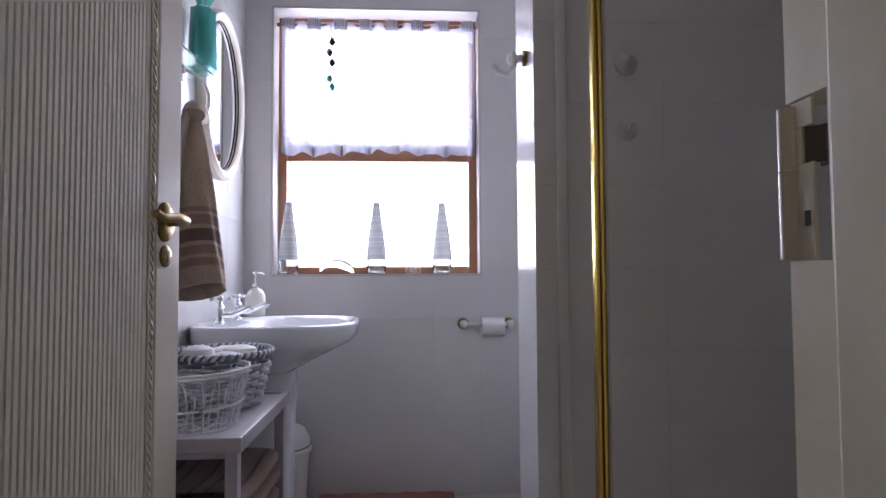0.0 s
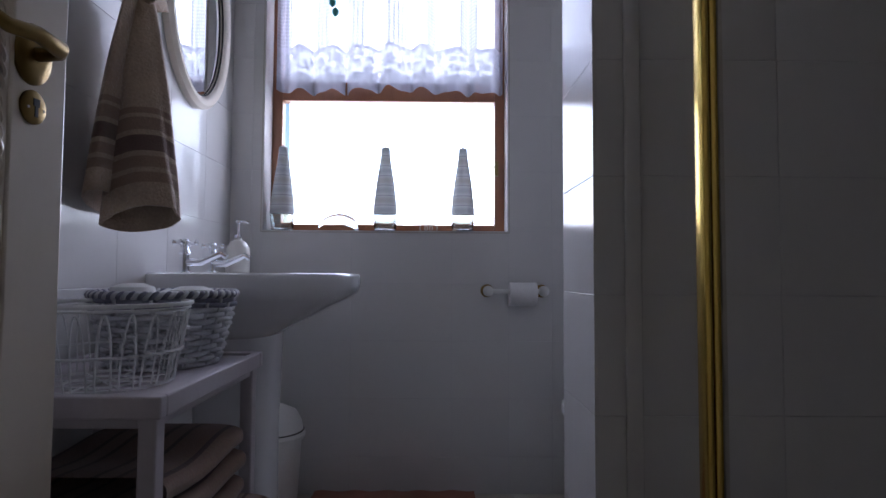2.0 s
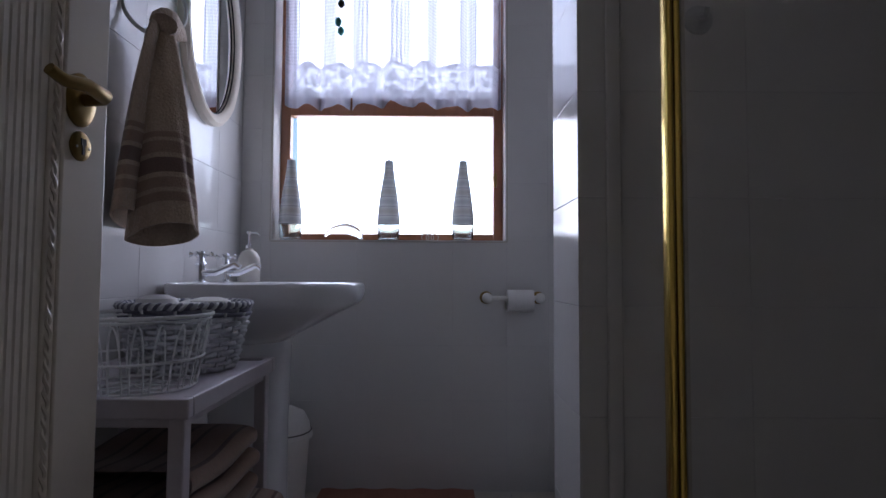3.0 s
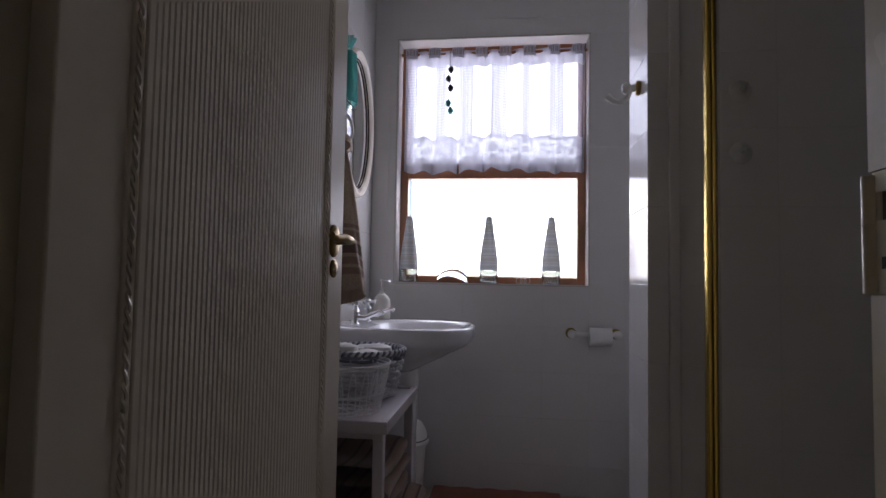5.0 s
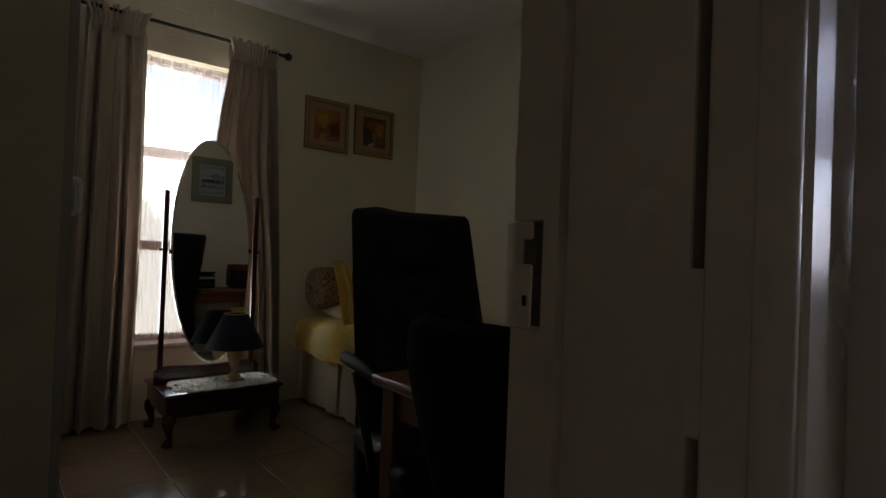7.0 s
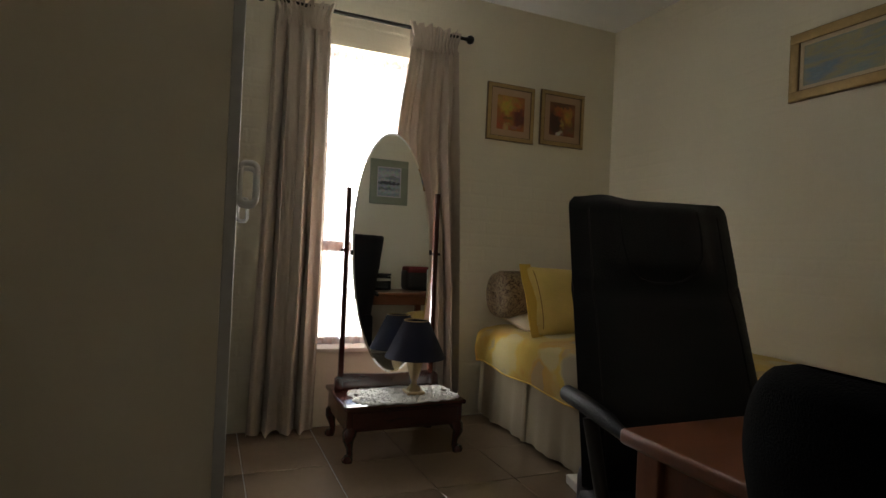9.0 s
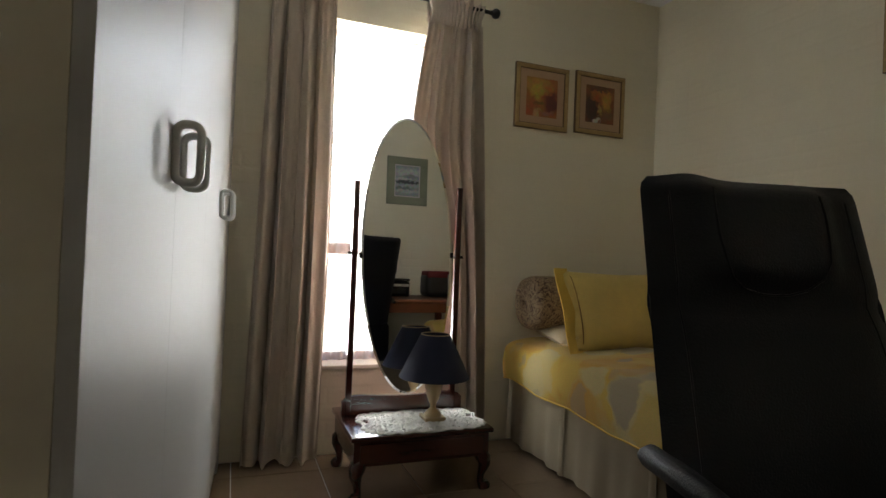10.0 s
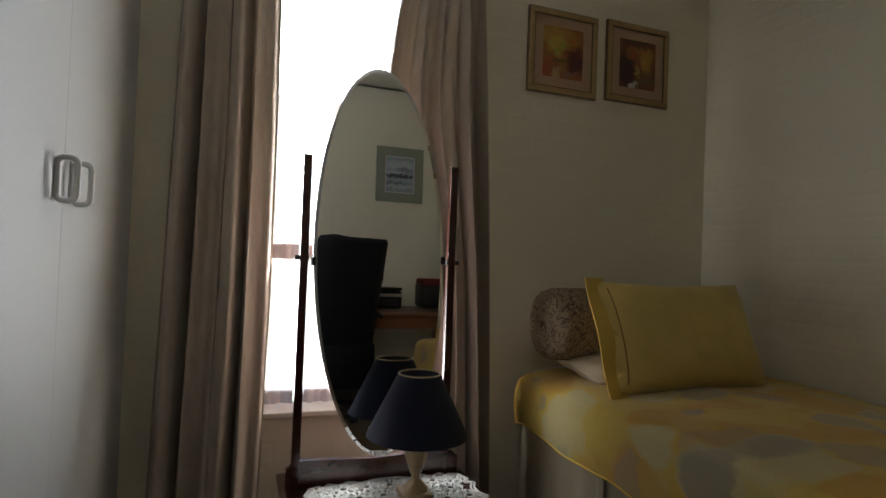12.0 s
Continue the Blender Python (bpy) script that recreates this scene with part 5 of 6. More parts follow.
def backrail(u, v):
    y = -0.307 + 0.606 * u
    h = 0.086 - 0.006 * math.cos(2 * math.pi * (u - 0.5)) - 0.030 * abs(2 * u - 1) ** 14
    return (PXm + 0.011, y, SZ + h * v)
part("back_rail", sheet(backrail, 30, 4, thick=0.022), M["mahogany"], cm, "shaped rail behind the stool top", smooth=40)
for y, top in ((-0.277, 1.391), (0.249, 1.396)):
    post = part("post", box(PXm - 0.013, y - 0.014, SZ - 0.002, PXm + 0.013, y + 0.014, top, 0.003), M["mahogany"], cm)
    part("pivot_knob", move(lathe([(0.008, -0.03), (0.008, 0.0), (0.013, 0.004), (0.010, 0.016)], 14), pose(PXm, y, 1.045, -90 if y < 0 else 90)), M["iron"], post, smooth=50)
# the oval glass, tilted about its pivots
TILT = -1.0
glass_m = pose(PXm + 0.004, -0.015, 1.043, 0, TILT, 0) @ pose(0, 0, 0, 2.2, 0, 0)
gy, gz = 0.232, 0.675
glass = bmesh.new()
front_ = [glass.verts.new((0.007, y * (gy - 0.012), z * (gz - 0.012))) for y, z in oval(1, 1, 96)]
glass.faces.new(front_)
part("mirror_glass", move(glass, glass_m), M["mirror"], cm)
part("bevelled_edge", move(loft([[(x, y * (gy - d), z * (gz - d)) for y, z in oval(1, 1, 96)] for x, d in ((0.007, 0.012), (0.004, 0.0), (-0.001, 0.0))], close=False), glass_m), M["mirror"], cm, "bevelled glass edge", smooth=20)
part("backing_board", move(loft([[(x, y * (gy - 0.001), z * (gz - 0.001)) for y, z in oval(1, 1, 96)] for x in (-0.001, -0.010)]), glass_m), M["mahogany"], cm, smooth=30)
for y in (-gy, gy):
    part("side_clip", move(box(-0.008, y - 0.008, -0.014, 0.010, y + 0.008, 0.014, 0.003), glass_m), M["iron"], cm)

# doily and lamp on the stool
dl = thing("doily", (-3.862, 0.968, SZ), "white crocheted lace doily", "doily")
def rosette(bm, cx, cy, r, turn_):
    """One crocheted flower: an outer chain, petals and a centre."""
    tube([(cx + r * (1 + 0.07 * math.cos(8 * a)) * math.cos(a), cy + r * (1 + 0.07 * math.cos(8 * a)) * math.sin(a), 0.0035) for a in np.linspace(0, 2 * math.pi, 33)[:-1]], 0.0034, 5, bm, True)
    tube([(cx + 0.34 * r * math.cos(a), cy + 0.34 * r * math.sin(a), 0.004) for a in np.linspace(0, 2 * math.pi, 13)[:-1]], 0.0036, 5, bm, True)
    for q in range(8):
        a = 2 * math.pi * q / 8 + turn_
        tube([(cx + f_ * r * math.cos(a), cy + f_ * r * math.sin(a), 0.004) for f_ in (0.34, 0.55, 0.72, 0.95)], [0.0035, 0.0075, 0.0085, 0.004], 5, bm)
    return bm


for i in range(4):
    for k in range(7 - i % 2):
        cx, cy = -0.111 + 0.074 * i, -0.234 + 0.078 * k + 0.039 * (i % 2)
        part("crochet_flower", rosette(bmesh.new(), cx, cy, 0.041, 0.3 * i + 0.2 * k), M["doily"], dl, smooth=60)
for i in range(5):
    for k in range(6 + i % 2):
        cx, cy = -0.148 + 0.074 * i, -0.234 + 0.078 * k + 0.039 * ((i + 1) % 2)
        knot = tube([(cx + 0.013 * math.cos(a), cy + 0.013 * math.sin(a), 0.0042) for a in np.linspace(0, 2 * math.pi, 11)[:-1]], 0.0042, 5, None, True)
        part("crochet_knot", knot, M["doily"], dl, smooth=60)
edge_line = [(0.158 * math.copysign(abs(math.cos(a)) ** 0.5, math.cos(a)) * (1 + 0.055 * math.cos(26 * a)), 0.284 * math.copysign(abs(math.sin(a)) ** 0.55, math.sin(a)) * (1 + 0.032 * math.cos(26 * a)), 0.0040 - 0.002 * abs(math.sin(a)) ** 8) for a in np.linspace(0.01, 2 * math.pi + 0.01, 325)[:-1]]
for k in (1.0, 0.955):
    part("picot_edge", tube([(x * k, y * k, z) for x, y, z in edge_line], 0.0046, 5, closed=True), M["doily"], dl, "scalloped picot edging", smooth=60)
lp = thing("table_lamp", (-3.868, 1.026, SZ + 0.005), "cream alabaster table lamp with a navy shade", "table lamp")
part("base", box(-0.050, -0.050, 0, 0.050, 0.050, 0.018, 0.005), M["alabaster"], lp, smooth=40)
part("urn", lathe([(0.040, 0.018), (0.038, 0.030), (0.028, 0.040), (0.015, 0.052), (0.013, 0.066), (0.021, 0.082), (0.034, 0.120), (0.044, 0.165), (0.047, 0.186), (0.042, 0.196), (0.018, 0.205), (0.012, 0.22)], 28), M["alabaster"], lp, smooth=40)
part("lamp_holder", lathe([(0.012, 0.218), (0.014, 0.222), (0.014, 0.26)], 16), M["brass"], lp)
part("shade", loft([[(r * math.cos(a), r * math.sin(a), z) for a in np.linspace(0, 2 * math.pi, 49)[:-1]] for r, z in ((0.164, 0.198), (0.166, 0.198), (0.069, 0.396), (0.066, 0.396), (0.162, 0.200))], close=False), M["shade"], lp, "navy cloth shade", smooth=40)
part("shade_ring", tube(ring(0.0675, 0.396, 36), 0.003, 6, closed=True), M["alabaster"], lp)

# ---------------------------------------------------------------- wardrobe
wd = thing("wardrobe", pose(-2.45, 0.02, 0, 0, 0, -2.5) @ pose(2.45, -0.02, 0), "built-in white melamine wardrobe with D handles", "wardrobe")
WF, WXE = 0.020, -1.975
edges = [-1.975, -2.487, -3.055, -3.625, -4.185]
part("side_panel", box(WXE - 0.018, -0.60, 0, WXE, WF - 0.0185, 2.40, 0.001), M["sidepanel"], wd, "cream side board")
part("carcass", boxes((XB + 0.01, -0.60, 0.0, WXE - 0.019, -0.58, 2.40), (XB + 0.01, -0.58, 2.38, WXE - 0.019, WF - 0.022, 2.40), (XB + 0.01, -0.58, 0, WXE - 0.019, WF - 0.04, 0.08)), M["sidepanel"], wd)
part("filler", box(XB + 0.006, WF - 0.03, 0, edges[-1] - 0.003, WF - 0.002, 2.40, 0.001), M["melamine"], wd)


def dhandle(parent, x, z):
    """A closed loop that stands out from the door."""
    h, w, r = 0.048, 0.0195, 0.015
    loop = []
    for cy, cz, a0 in ((w - r, h - r, 0), (-w + r, h - r, 90), (-w + r, -h + r, 180), (w - r, -h + r, 270)):
        for k in range(6):
            a = radians(a0 + 90 * k / 5)
            loop.append((x, WF + w + 0.004 + cy + r * math.cos(a), z + cz + r * math.sin(a)))
    part("handle", tube(loop, 0.0072, 10, closed=True), M["white_plastic"], parent, "cream plastic loop handle", smooth=60)
    for s in (-1, 1):
        part("handle_foot", tube([(x, WF, z + s * 0.03), (x, WF + 0.006, z + s * 0.03)], 0.0075, 10), M["white_plastic"], parent, smooth=60)


for k in range(4):
    a, b = edges[k], edges[k + 1]
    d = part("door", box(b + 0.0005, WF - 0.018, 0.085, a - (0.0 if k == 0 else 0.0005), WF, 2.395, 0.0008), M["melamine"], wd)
    dhandle(d, (b + 0.056) if k % 2 == 0 else (a - 0.047), 1.202)

# ---------------------------------------------------------------- bed
BX0, BX1, BY0, BY1, BT = XB + 0.02, -2.36, 1.645, 2.635, 0.560
bed = thing("bed", ((BX0 + BX1) / 2, (BY0 + BY1) / 2, 0), "single bed with a cream pleated valance", "bed")
bx, by = (BX1 - BX0) / 2, (BY1 - BY0) / 2
part("base", box(-bx, -by + 0.02, 0.10, bx - 0.02, by, 0.34, 0.02), M["valance"], bed)
part("mattress", box(-bx, -by, 0.34, bx, by, BT - 0.02, 0.05, 4), M["mattress"], bed, smooth=50)
for x in (-bx + 0.1, bx - 0.1):
    for y in (-by + 0.12, by - 0.1):
        part("foot", lathe([(0.025, 0), (0.03, 0.02), (0.03, 0.101)], 14, at=(x, y, 0)), M["black_plastic"], bed)
def val(u, v):
    x = -bx + (2 * bx) * u
    ripple = 0.010 * math.sin(u * 42) * (1 - v) + 0.006 * math.sin(u * 97) * (1 - v)
    return (x, -by + 0.006 - 0.012 * (1 - v) + ripple, 0.022 + 0.37 * v)
part("valance", sheet(val, 140, 8, thick=0.003), M["valance"], bed, "pleated cream valance", smooth=60)
part("valance_end", sheet(lambda u, v: (bx - 0.004 + 0.010 * math.sin(u * 30) * (1 - v), -by + 2 * by * u, 0.022 + 0.37 * v), 60, 6, thick=0.003), M["valance"], bed, smooth=60)
for u in (0.30, 0.62):
    x = -bx + 2 * bx * u
    part("kick_pleat", sheet(lambda s, v, x=x: (x - 0.02 + 0.04 * s, -by - 0.012 - 0.012 * (1 - v) * math.sin(math.pi * s), 0.022 + 0.37 * v), 8, 4, thick=0.003), M["valance"], bed, smooth=60)

dv = thing("duvet", ((BX0 + BX1) / 2, (BY0 + BY1) / 2, BT - 0.025), "yellow and grey patchwork print duvet", "duvet")
def duv(u, v):
    x = -bx + 0.02 + (2 * bx + 0.02) * u
    s = v * 1.32
    puff = 0.040 * (math.sin(math.pi * min(max(u * 1.04, 0), 1)) ** 0.35)
    if s < 0.20:
        t_ = s / 0.20
        y, z = -by - 0.040 - 0.012 * math.sin(t_ * 3), -0.150 - 0.06 * u + (0.165 + 0.06 * u) * t_
        z += 0.010 * math.sin(u * 23)
    elif s < 0.32:
        a = (s - 0.20) / 0.12 * math.pi / 2
        y, z = -by - 0.040 + 0.073 * (1 - math.cos(a)), 0.015 + 0.045 * math.sin(a)
    else:
        t_ = (s - 0.32) / 1.0
        y, z = -by + 0.033 + (2 * by - 0.045) * t_, 0.060 + 0.022 * math.sin(math.pi * t_)
    lump = 0.010 * noise.noise((x * 3.1, y * 3.7, 1.3)) + 0.006 * noise.noise((x * 8, y * 9, 4.0))
    return (x, y + lump * 0.6, z - 0.02 + puff * (1 if s > 0.2 else 0.3) * 0.6 + lump)
part("cover", sheet(duv, 120, 70, thick=0.012), M["duvet"], dv, smooth=70)
part("hem_piping", tube([duv(u, 0.004) for u in np.linspace(0, 1, 60)], 0.0045, 6), M["pillow_edge"], dv, "ochre piped hem", smooth=60)


def cushion(w, h, d, n=26, puff=0.6):
    """A pillow in the xz plane, thick along y."""
    def f(side):
        def g(u, v):
            a, b = 2 * u - 1, 2 * v - 1
            k = max(0.0, (1 - a ** 4) * (1 - b ** 4)) ** puff
            pin = 1 - 0.05 * (1 - abs(b)) * abs(a) ** 3
            return (a * w * pin, side * d * k + 0.006 * noise.noise((a * 3, b * 3, side * 2.0)), b * h * (1 - 0.06 * (1 - abs(a)) * abs(b) ** 3))
        return g
    bm = sheet(f(-1), n, n)
    sheet(f(1), n, n, bm)
    bmesh.ops.remove_doubles(bm, verts=bm.verts, dist=0.0006)
    return bm


pl = thing("pillow", pose(-3.825, 2.075, 0.800, 0, 0, 0) @ pose(0, 0, 0, 0, -23, 0) @ pose(0, 0, 0, 0, 0, 90), "yellow pillow with an ochre flanged edge leaning on the wall", "pillow")
part("pillow_case", cushion(0.352, 0.212, 0.075), M["pillow"], pl, smooth=80)
def flange(u, v):
    a = -0.395 + 0.075 * u
    return (a, 0.006 * math.sin(v * 9) - 0.006, (2 * v - 1) * 0.226)
part("flange", sheet(flange, 4, 20, thick=0.006), M["pillow_edge"], pl, "flat ochre flange", smooth=70)
part("flange_seam", tube([(-0.322, -0.010 - 0.040 * math.sin(math.pi * s) ** 0.55, -0.195 + 0.39 * s) for s in np.linspace(0, 1, 14)], 0.0028, 6), M["seam_thread"], pl)
p2 = thing("pillow", pose(-4.07, 2.09, 0.648, 0, 8, 0) @ pose(0, 0, 0, 90, 0, 90), "cream sleeping pillow lying under the others", "pillow")
part("pillow_case", cushion(0.37, 0.20, 0.06), M["sheet"], p2, smooth=80)
bo = thing("bolster", pose(-4.152, 1.645, 0.806, -90, 0, 0), "brown paisley print bolster cushion", "cushion")
part("bolster_cover", lathe([(0.02, -0.004), (0.10, 0.0), (0.137, 0.016), (0.150, 0.05), (0.153, 0.35), (0.150, 0.68), (0.13, 0.72), (0.02, 0.73)], 36), M["bolster"], bo, smooth=50)
part("end_button", lathe([(0.014, -0.014), (0.016, -0.008), (0.012, 0.0)], 14), M["bolster"], bo)

# ---------------------------------------------------------------- pictures
def picture(name, m, w, h, art, label, frame_m="gilt", edge="gilt_dark", slip="linen", wide=0.030, slipw=0.030):
    """A framed picture; it hangs on a wall whose face is the local xz plane and looks along -y."""
    t = thing(name, m, label, "picture", "framed pictures")
    a, b = w / 2, h / 2
    def border(x, z, wd_, y0, y1, bev):
        bm = bmesh.new()
        for r in ((-x, y0, -z, x, y1, -z + wd_), (-x, y0, z - wd_, x, y1, z), (-x, y0, -z + wd_, -x + wd_, y1, z - wd_), (x - wd_, y0, -z + wd_, x, y1, z - wd_)):
            box(*r, bevel=bev, bm=bm)
        return bm
    part("frame", border(a, b, wide, -0.024, -0.002, 0.004), M[frame_m], t, smooth=40)
    part("frame_edge", border(a + 0.004, b + 0.004, 0.010, -0.018, 0.0, 0.002), M[edge], t)
    part("inner_edge", border(a - wide + 0.002, b - wide + 0.002, 0.006, -0.020, -0.006, 0.001), M[edge], t)
    part("slip", border(a - wide - 0.003, b - wide - 0.003, slipw, -0.014, -0.006, 0.001), M[slip], t, "pale slip round the painting")
    part("painting", boxes((-a + wide + slipw - 0.004, -0.011, -b + wide + slipw - 0.004, a - wide - slipw + 0.004, -0.004, b - wide - slipw + 0.004)), M[art], t)
    return t


picture("picture", pose(XB, 1.796, 2.010, 0, 0, 90), 0.352, 0.372, "autumn", "small autumn oil painting in an antique gilt frame", slip="pink_mat", wide=0.024, slipw=0.044)
picture("picture", pose(XB, 2.208, 2.022, 0, 0, 90), 0.352, 0.372, "autumn_b", "small dark autumn oil painting in an antique gilt frame", slip="pink_mat", wide=0.024, slipw=0.044)
picture("picture", pose(-2.70, YN, 2.060, 0, 0, 0), 0.50, 0.335, "seascape", "coastal landscape painting in a gilt frame", slipw=0.020, wide=0.045)
picture("picture", pose(EX0 - 0.008, 1.83, 1.93, 0, 0, -90), 0.44, 0.50, "grey_sea", "grey sea painting in a sage green frame", "sage", "sage", "white_wood", 0.075, 0.012)

# ---------------------------------------------------------------- desk and chairs
dk = thing("desk", (-1.45, 1.50, 0), "red-brown timber desk with square legs", "desk")
part("desktop", box(-0.475, -0.757, 0.688, 0.475, 0.757, 0.720, 0.010, 3), M["desk"], dk, smooth=40)
for x in (-0.42, 0.40):
    for y in (-0.70, 0.70):
        part("leg", box(x - 0.03, y - 0.03, 0, x + 0.03, y + 0.03, 0.688, 0.004), M["desk"], dk)
for r in ((-0.39, -0.715, 0.60, 0.37, -0.695, 0.688), (-0.39, 0.695, 0.60, 0.37, 0.715, 0.688), (-0.435, -0.67, 0.60, -0.415, 0.67, 0.688), (0.40, -0.67, 0.60, 0.42, 0.67, 0.688)):
    part("apron", box(*r, bevel=0.003), M["desk"], dk)
pr = thing("printer", (-1.24, 1.60, 0.720), "black inkjet printer on the desk", "printer")
part("body", box(-0.15, -0.17, 0.0, 0.16, 0.17, 0.15, 0.02, 3), M["printer"], pr, smooth=40)
part("scanner_lid", box(-0.155, -0.168, 0.152, 0.155, 0.168, 0.178, 0.010, 3), M["printer"], pr, smooth=40)
part("paper_slot", box(-0.157, -0.13, 0.03, -0.147, 0.13, 0.075, 0.003), M["black_plastic"], pr)
part("control_strip", box(-0.158, -0.16, 0.10, -0.147, 0.16, 0.125, 0.003), M["steel"], pr)
bg = thing("travel_bag", (-1.25, 2.10, 0.720), "black and red cloth bag on the desk", "bag")
part("bag_body", box(-0.12, -0.15, 0.0, 0.12, 0.15, 0.24, 0.05, 4), M["black_plastic"], bg, smooth=50)
part("red_flap", box(-0.125, -0.14, 0.19, 0.10, 0.13, 0.262, 0.02, 3), M["red_cloth"], bg, smooth=50)
part("strap", tube([(-0.135, 0.08, 0.02), (-0.14, 0.08, 0.12), (-0.13, 0.08, 0.23)], 0.010, 8), M["white_plastic"], bg)


def office_chair(m, w0, w1, zt, label, arms=True, headrest=True, tilt=0.13, sw=0.25, cover="leather"):
    """A swivel chair that faces +x, its gas column over the local origin."""
    t = thing("office_chair", m, label, "chair", "office chairs")
    zs = 0.47
    def back(side):
        def f(u, v):
            a = 2 * u - 1
            w = w0 + (w1 - w0) * v ** 0.9
            if headrest:
                rc = 1.0 if v < 0.95 else math.sqrt(max(0.0, 1 - ((v - 0.95) / 0.05) ** 2)) * 0.07 + 0.93
            else:
                rc = 1.0 if v < 0.66 else math.sqrt(max(0.0, 1 - ((v - 0.66) / 0.34) ** 2)) * 0.40 + 0.60
            th = 0.045 * (1 - abs(a) ** 5) * (1 if v < 0.96 else max(0.1, 1 - (v - 0.96) / 0.05))
            if side > 0 and headrest:
                th += 0.030 * math.exp(-((v - 0.86) / 0.14) ** 6) * math.exp(-((a + 0.04) / 0.62) ** 8)
                th += 0.020 * math.exp(-((v - 0.34) / 0.26) ** 4) * (1 - a ** 4)
                th -= 0.010 * math.exp(-((v - 0.645) / 0.035) ** 2)
            lean = -0.20 - tilt * v ** 1.2 - 0.015 * math.sin(math.pi * v)
            crown = 0.012 * math.exp(-((a + 0.62) / 0.25) ** 2) * v ** 8 if headrest else 0.0
            return (lean + side * th + 0.02 * a * a, a * w * rc, zs + 0.02 + (zt - zs - 0.02) * v + crown)
        return f
    bm = sheet(back(1), 30, 50)
    sheet(back(-1), 30, 50, bm)
    bmesh.ops.remove_doubles(bm, verts=bm.verts, dist=0.004)
    part("backrest", bm, M[cover], t, smooth=80)
    if headrest:
        line = [(0.26, 0.96), (0.255, 0.90), (0.26, 0.83), (0.275, 0.775), (0.31, 0.725), (0.37, 0.695), (0.44, 0.682), (0.5, 0.68)]
        line += [(1 - p, q) for p, q in line[-2::-1]]
        part("seam", tube([Vector(back(1)(p, q)) + Vector((0.001, 0, 0)) for p, q in line], 0.0025, 6), M["leather"], t, "stitched headrest seam", smooth=60)
        for p in (0.10, 0.90):
            part("piping", tube([Vector(back(1)(p, q)) + Vector((0.001, 0, 0)) for q in np.linspace(0.06, 0.95, 16)], 0.0022, 6), M["leather"], t, smooth=60)
    part("seat", box(-0.24, -sw, zs - 0.075, 0.25, sw, zs + 0.02, 0.045, 4), M[cover], t, smooth=60)
    if headrest:
        part("lower_back", box(-0.265, -w0 + 0.012, 0.215, -0.165, w0 - 0.012, zs + 0.06, 0.035, 3), M[cover], t, smooth=60)
    part("seat_pan", box(-0.18, -0.18, zs - 0.11, 0.18, 0.18, zs - 0.074, 0.01), M["black_plastic"], t)
    part("gas_column", lathe([(0.030, 0.07), (0.030, 0.24), (0.022, 0.245), (0.022, zs - 0.10)], 20), M["black_plastic"], t, smooth=40)
    if arms:
        for s in (-1, 1):
            ys = (0.300, 0.309, 0.307, 0.300, 0.290)
            arm = part("armrest", tube([(x, s * y, zs + h) for x, y, h in zip((-0.245, -0.205, -0.10, 0.0, 0.065), ys, (0.234, 0.246, 0.247, 0.240, 0.226))], [0.013, 0.021, 0.022, 0.020, 0.012], 14), M["leather"], t, smooth=60)
            part("arm_support", tube([(-0.07, s * ys[2], zs + 0.225), (-0.04, s * 0.290, zs + 0.08), (0.03, s * 0.280, zs - 0.06), (-0.02, s * 0.16, zs - 0.09)], [0.018, 0.016, 0.016, 0.016], 10), M["black_plastic"], arm, smooth=60)
    else:
        part("back_stem", tube([(-0.10, 0, zs - 0.09), (-0.26, 0, zs - 0.08), (-0.30, 0, zs + 0.12)], 0.022, 10), M["black_plastic"], t, smooth=60)
    for k in range(5):
        a = 2 * math.pi * k / 5 + 0.3
        foot = part("base_spoke", tube([(0.02 * math.cos(a), 0.02 * math.sin(a), 0.095), (0.30 * math.cos(a), 0.30 * math.sin(a), 0.062)], [0.026, 0.017], 10), M["black_plastic"], t, smooth=60)
        part("castor", move(lathe([(0.012, -0.02), (0.025, -0.018), (0.025, 0.018), (0.012, 0.02)], 16), pose(0.30 * math.cos(a), 0.30 * math.sin(a), 0.0255, 90, 0, math.degrees(a))), M["black_plastic"], foot, smooth=40)
    return t


office_chair(pose(-1.925, 1.066, 0, 0, 0, -14), 0.272, 0.251, 1.238, "high-backed black leather swivel chair with arms", tilt=0.23, sw=0.27)
office_chair(pose(-1.30, 0.87, 0, 0, 0, 90), 0.225, 0.225, 0.955, "low-backed black typist chair pushed under the desk", arms=False, headrest=False, sw=0.21, cover="black_cloth")
ad = thing("power_adapter", pose(-3.08, 1.565, 0, 0, 0, -12), "white multi-plug power strip on the floor", "power strip")
part("body", box(-0.12, -0.03, 0.0, 0.12, 0.03, 0.042, 0.006, 3), M["white_plastic"], ad, smooth=40)
part("switch", box(0.08, -0.012, 0.041, 0.10, 0.012, 0.046, 0.002), M["red_cloth"], ad)
part("cable", tube([(0.12, 0, 0.02), (0.25, 0.04, 0.008), (0.5, 0.02, 0.006), (0.8, -0.1, 0.006)], 0.0045, 8), M["white_plastic"], ad)
# ---------------------------------------------------------------- tiles
tile_meshes = {}


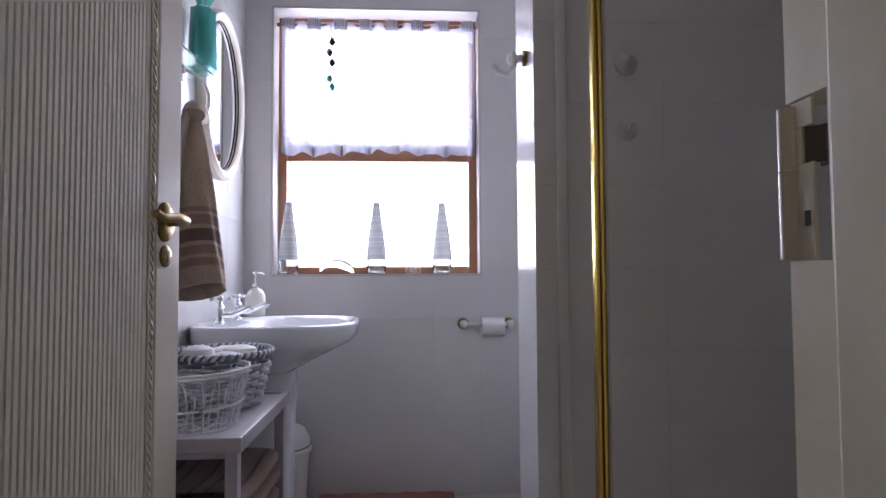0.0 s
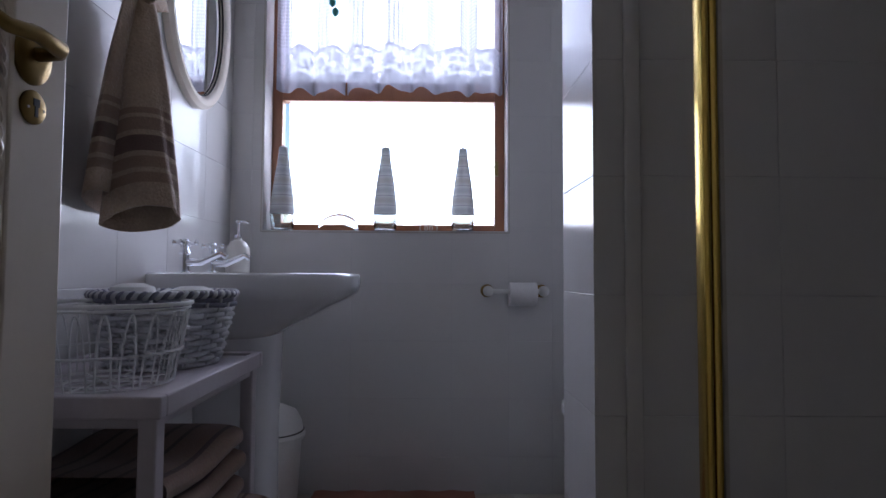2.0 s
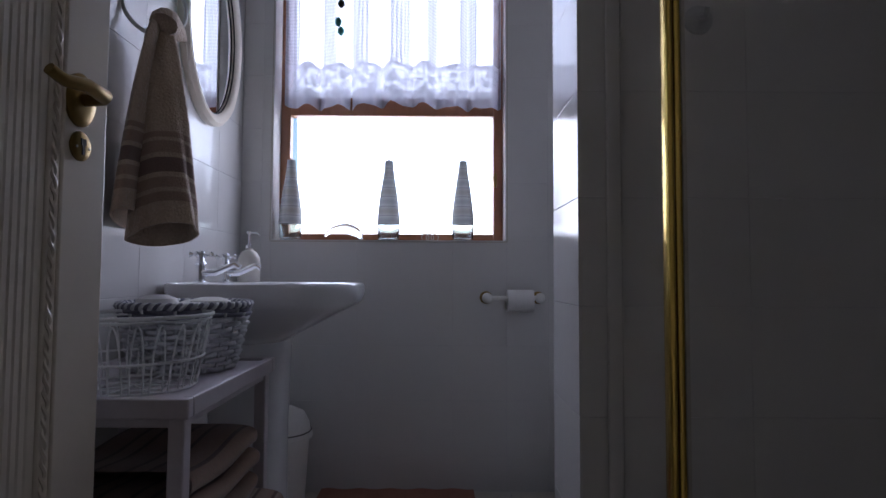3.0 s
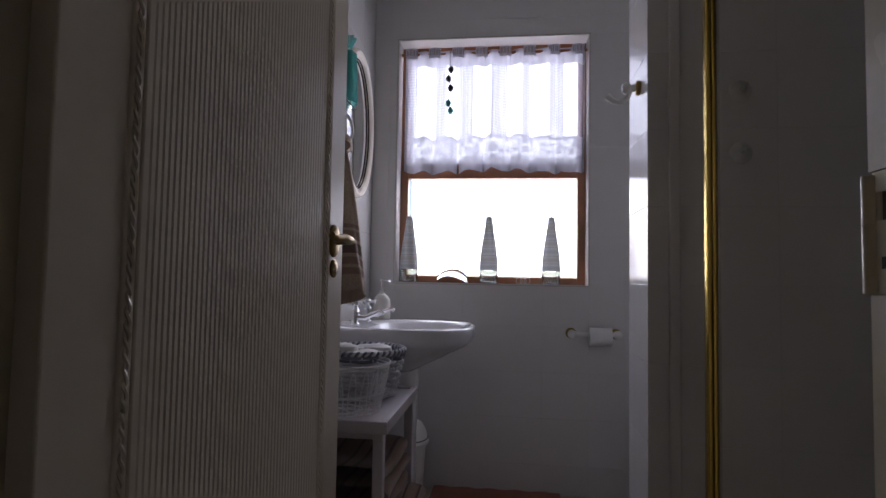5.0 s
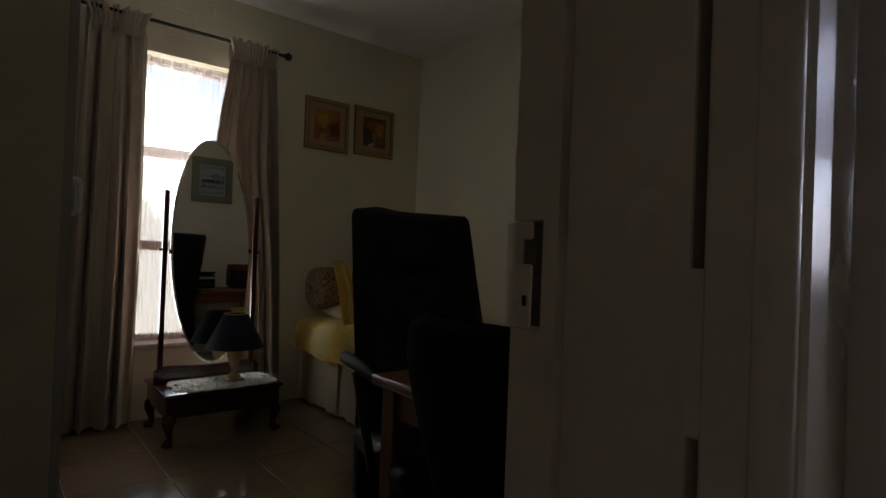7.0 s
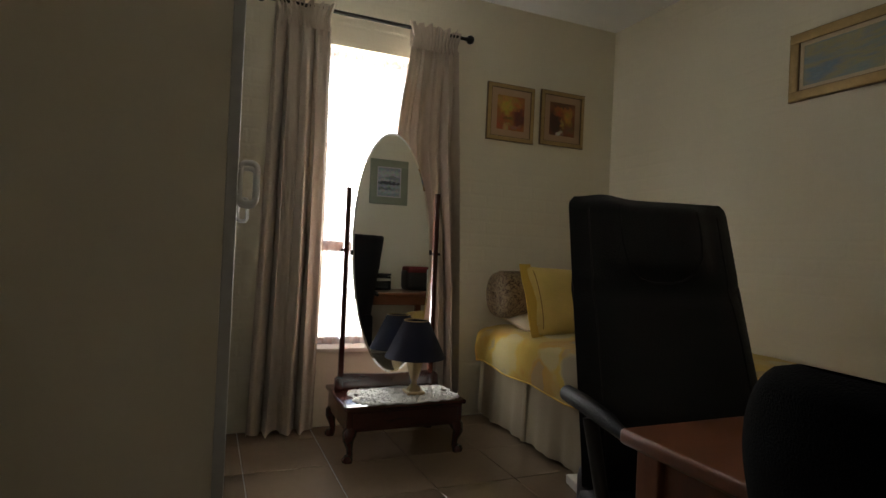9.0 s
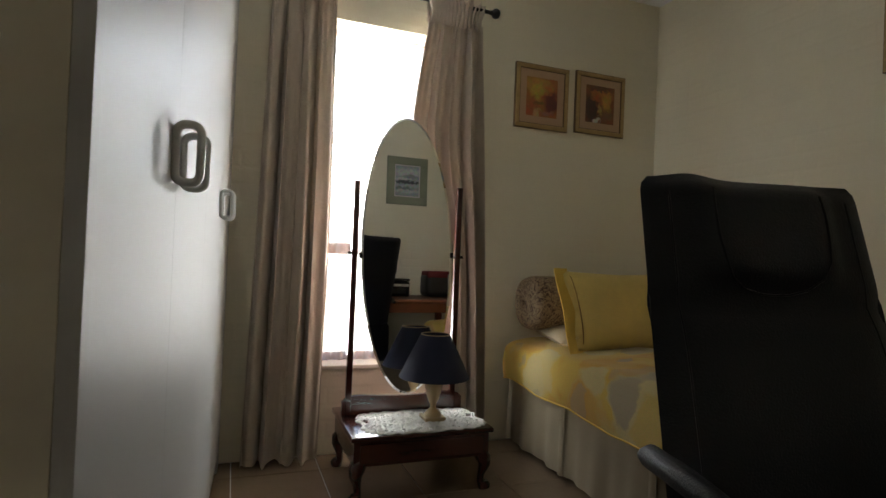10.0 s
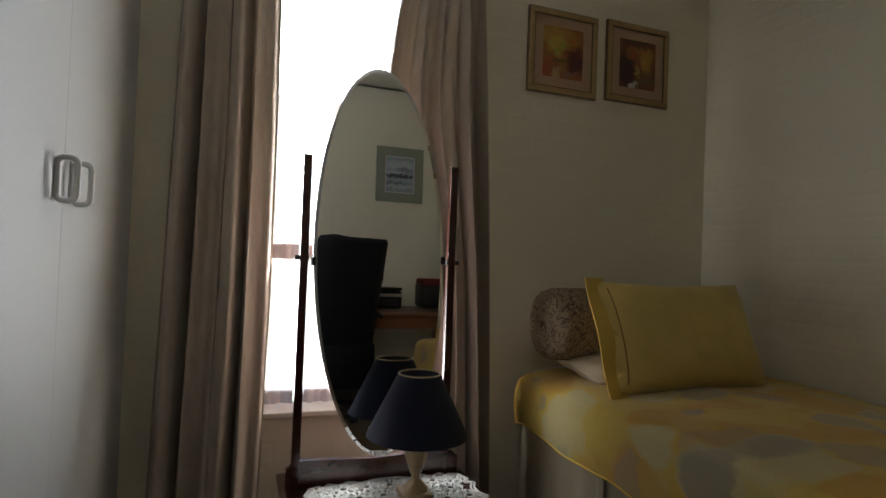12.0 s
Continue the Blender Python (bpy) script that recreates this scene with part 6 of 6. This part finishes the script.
def tile_mesh(w, h, d, material):
    """A tile with softened edges, in the xz plane, its face at y = -d."""
    key = (round(w, 3), round(h, 3), d, material.name)
    if key not in tile_meshes:
        e = 0.0010
        a, b = w / 2, h / 2
        v = [(-a, 0, -b), (a, 0, -b), (a, 0, b), (-a, 0, b), (-a, -d + e * 0.6, -b), (a, -d + e * 0.6, -b), (a, -d + e * 0.6, b), (-a, -d + e * 0.6, b),
             (-a + e, -d, -b + e), (a - e, -d, -b + e), (a - e, -d, b - e), (-a + e, -d, b - e)]
        f = [(8, 9, 10, 11), (0, 1, 5, 4), (1, 2, 6, 5), (2, 3, 7, 6), (3, 0, 4, 7), (4, 5, 9, 8), (5, 6, 10, 9), (6, 7, 11, 10), (7, 4, 8, 11)]
        me = bpy.data.meshes.new("tile")
        me.from_pydata(v, [], f)
        me.materials.append(material)
        tile_meshes[key] = me
    return tile_meshes[key]


def cuts(a0, a1, step, phase):
    k = math.ceil((a0 - phase) / step - 1e-6)
    out = [a0]
    while phase + k * step < a1 - 0.012:
        if phase + k * step > a0 + 0.012:
            out.append(phase + k * step)
        k += 1
    return out + [a1]


def tiling(parent, m, u0, u1, v0, v1, su, sv, pu, pv, material, holes=(), depth=0.008, gap=0.0008):
    """Tiles over a rectangle of the local xz plane, cut round the holes; m lays that plane on the wall."""
    us, vs = cuts(u0, u1, su, pu), cuts(v0, v1, sv, pv)
    for h in holes:
        us = sorted(set(us) | {h[0], h[1]})
        vs = sorted(set(vs) | {h[2], h[3]})
    for a, b in zip(us, us[1:]):
        for c, d in zip(vs, vs[1:]):
            if b - a < 0.008 or d - c < 0.008 or any(a >= h[0] - 1e-4 and b <= h[1] + 1e-4 and c >= h[2] - 1e-4 and d <= h[3] + 1e-4 for h in holes):
                continue
            ob = new("tile", tile_mesh(b - a - gap, d - c - gap, depth, material))
            ob.parent = parent
            ob.matrix_local = m @ Matrix.Translation(((a + b) / 2, 0, (c + d) / 2))


def wall_tiles(name, label):
    return thing(name, (0, 0, 0), label, "wall tiles", kind="structure")


TP, TV, TW = 0.226, 0.142, 0.40
tiling(wall_tiles("wall_tiles_window", "white glazed tiles on the window wall"), pose(0, YB + 0.008, 0), XL, XR, 0, CEIL, TW, TP, 0.01, TV, M["tile"], [(WX0, WX1, WZ0, WZ1)])
tiling(wall_tiles("wall_tiles_basin", "white glazed tiles on the basin wall"), pose(XL - 0.008, 0, 0, 0, 0, 90), 0.57, YB, 0, CEIL, 0.267, TP, 2.007, TV, M["tile"])
tiling(wall_tiles("wall_tiles_partition", "white glazed tiles on the shower partition"), pose(0, PY0 + 0.008, 0), PX + 0.004, XR, 0, CEIL, TW, TP, 0.60, TV, M["tile"])
tiling(wall_tiles("wall_tiles_partition_end", "white glazed tiles on the partition's end"), pose(PX + 0.008, 0, 0, 0, 0, -90), -PY1, -PY0, 0, CEIL, 0.5, TP, 2.0, TV, M["tile"])
tiling(wall_tiles("wall_tiles_partition_back", "white glazed tiles behind the partition"), pose(0, PY1 - 0.008, 0, 0, 0, 180), -XR, -PX - 0.004, 0, CEIL, TW, TP, 0, TV, M["tile"])
tiling(wall_tiles("wall_tiles_side", "white glazed tiles on the side wall"), pose(XR + 0.008, 0, 0, 0, 0, -90), -YB, -0.54, 0, CEIL, TW, TP, 0, TV, M["tile"])


def floor_tiles(name, label, x0, x1, y0, y1, s, px, py, material):
    t = thing(name, (0, 0, 0), label, "floor tiles", kind="structure")
    tiling(t, pose(0, 0, -0.008, -90, 0, 0), x0, x1, y0, y1, s, s, px, py, material, gap=0.005)


floor_tiles("floor_tiles_bedroom", "beige ceramic floor tiles with pale joints", XB, -0.86, -0.62, YN, 0.40, -3.32, 0.555, M["floor_tile"])
floor_tiles("floor_tiles_bathroom", "pale ceramic floor tiles", XL, XR, 0.47, YB, 0.30, 0.249, 0.0, M["bath_floor"])
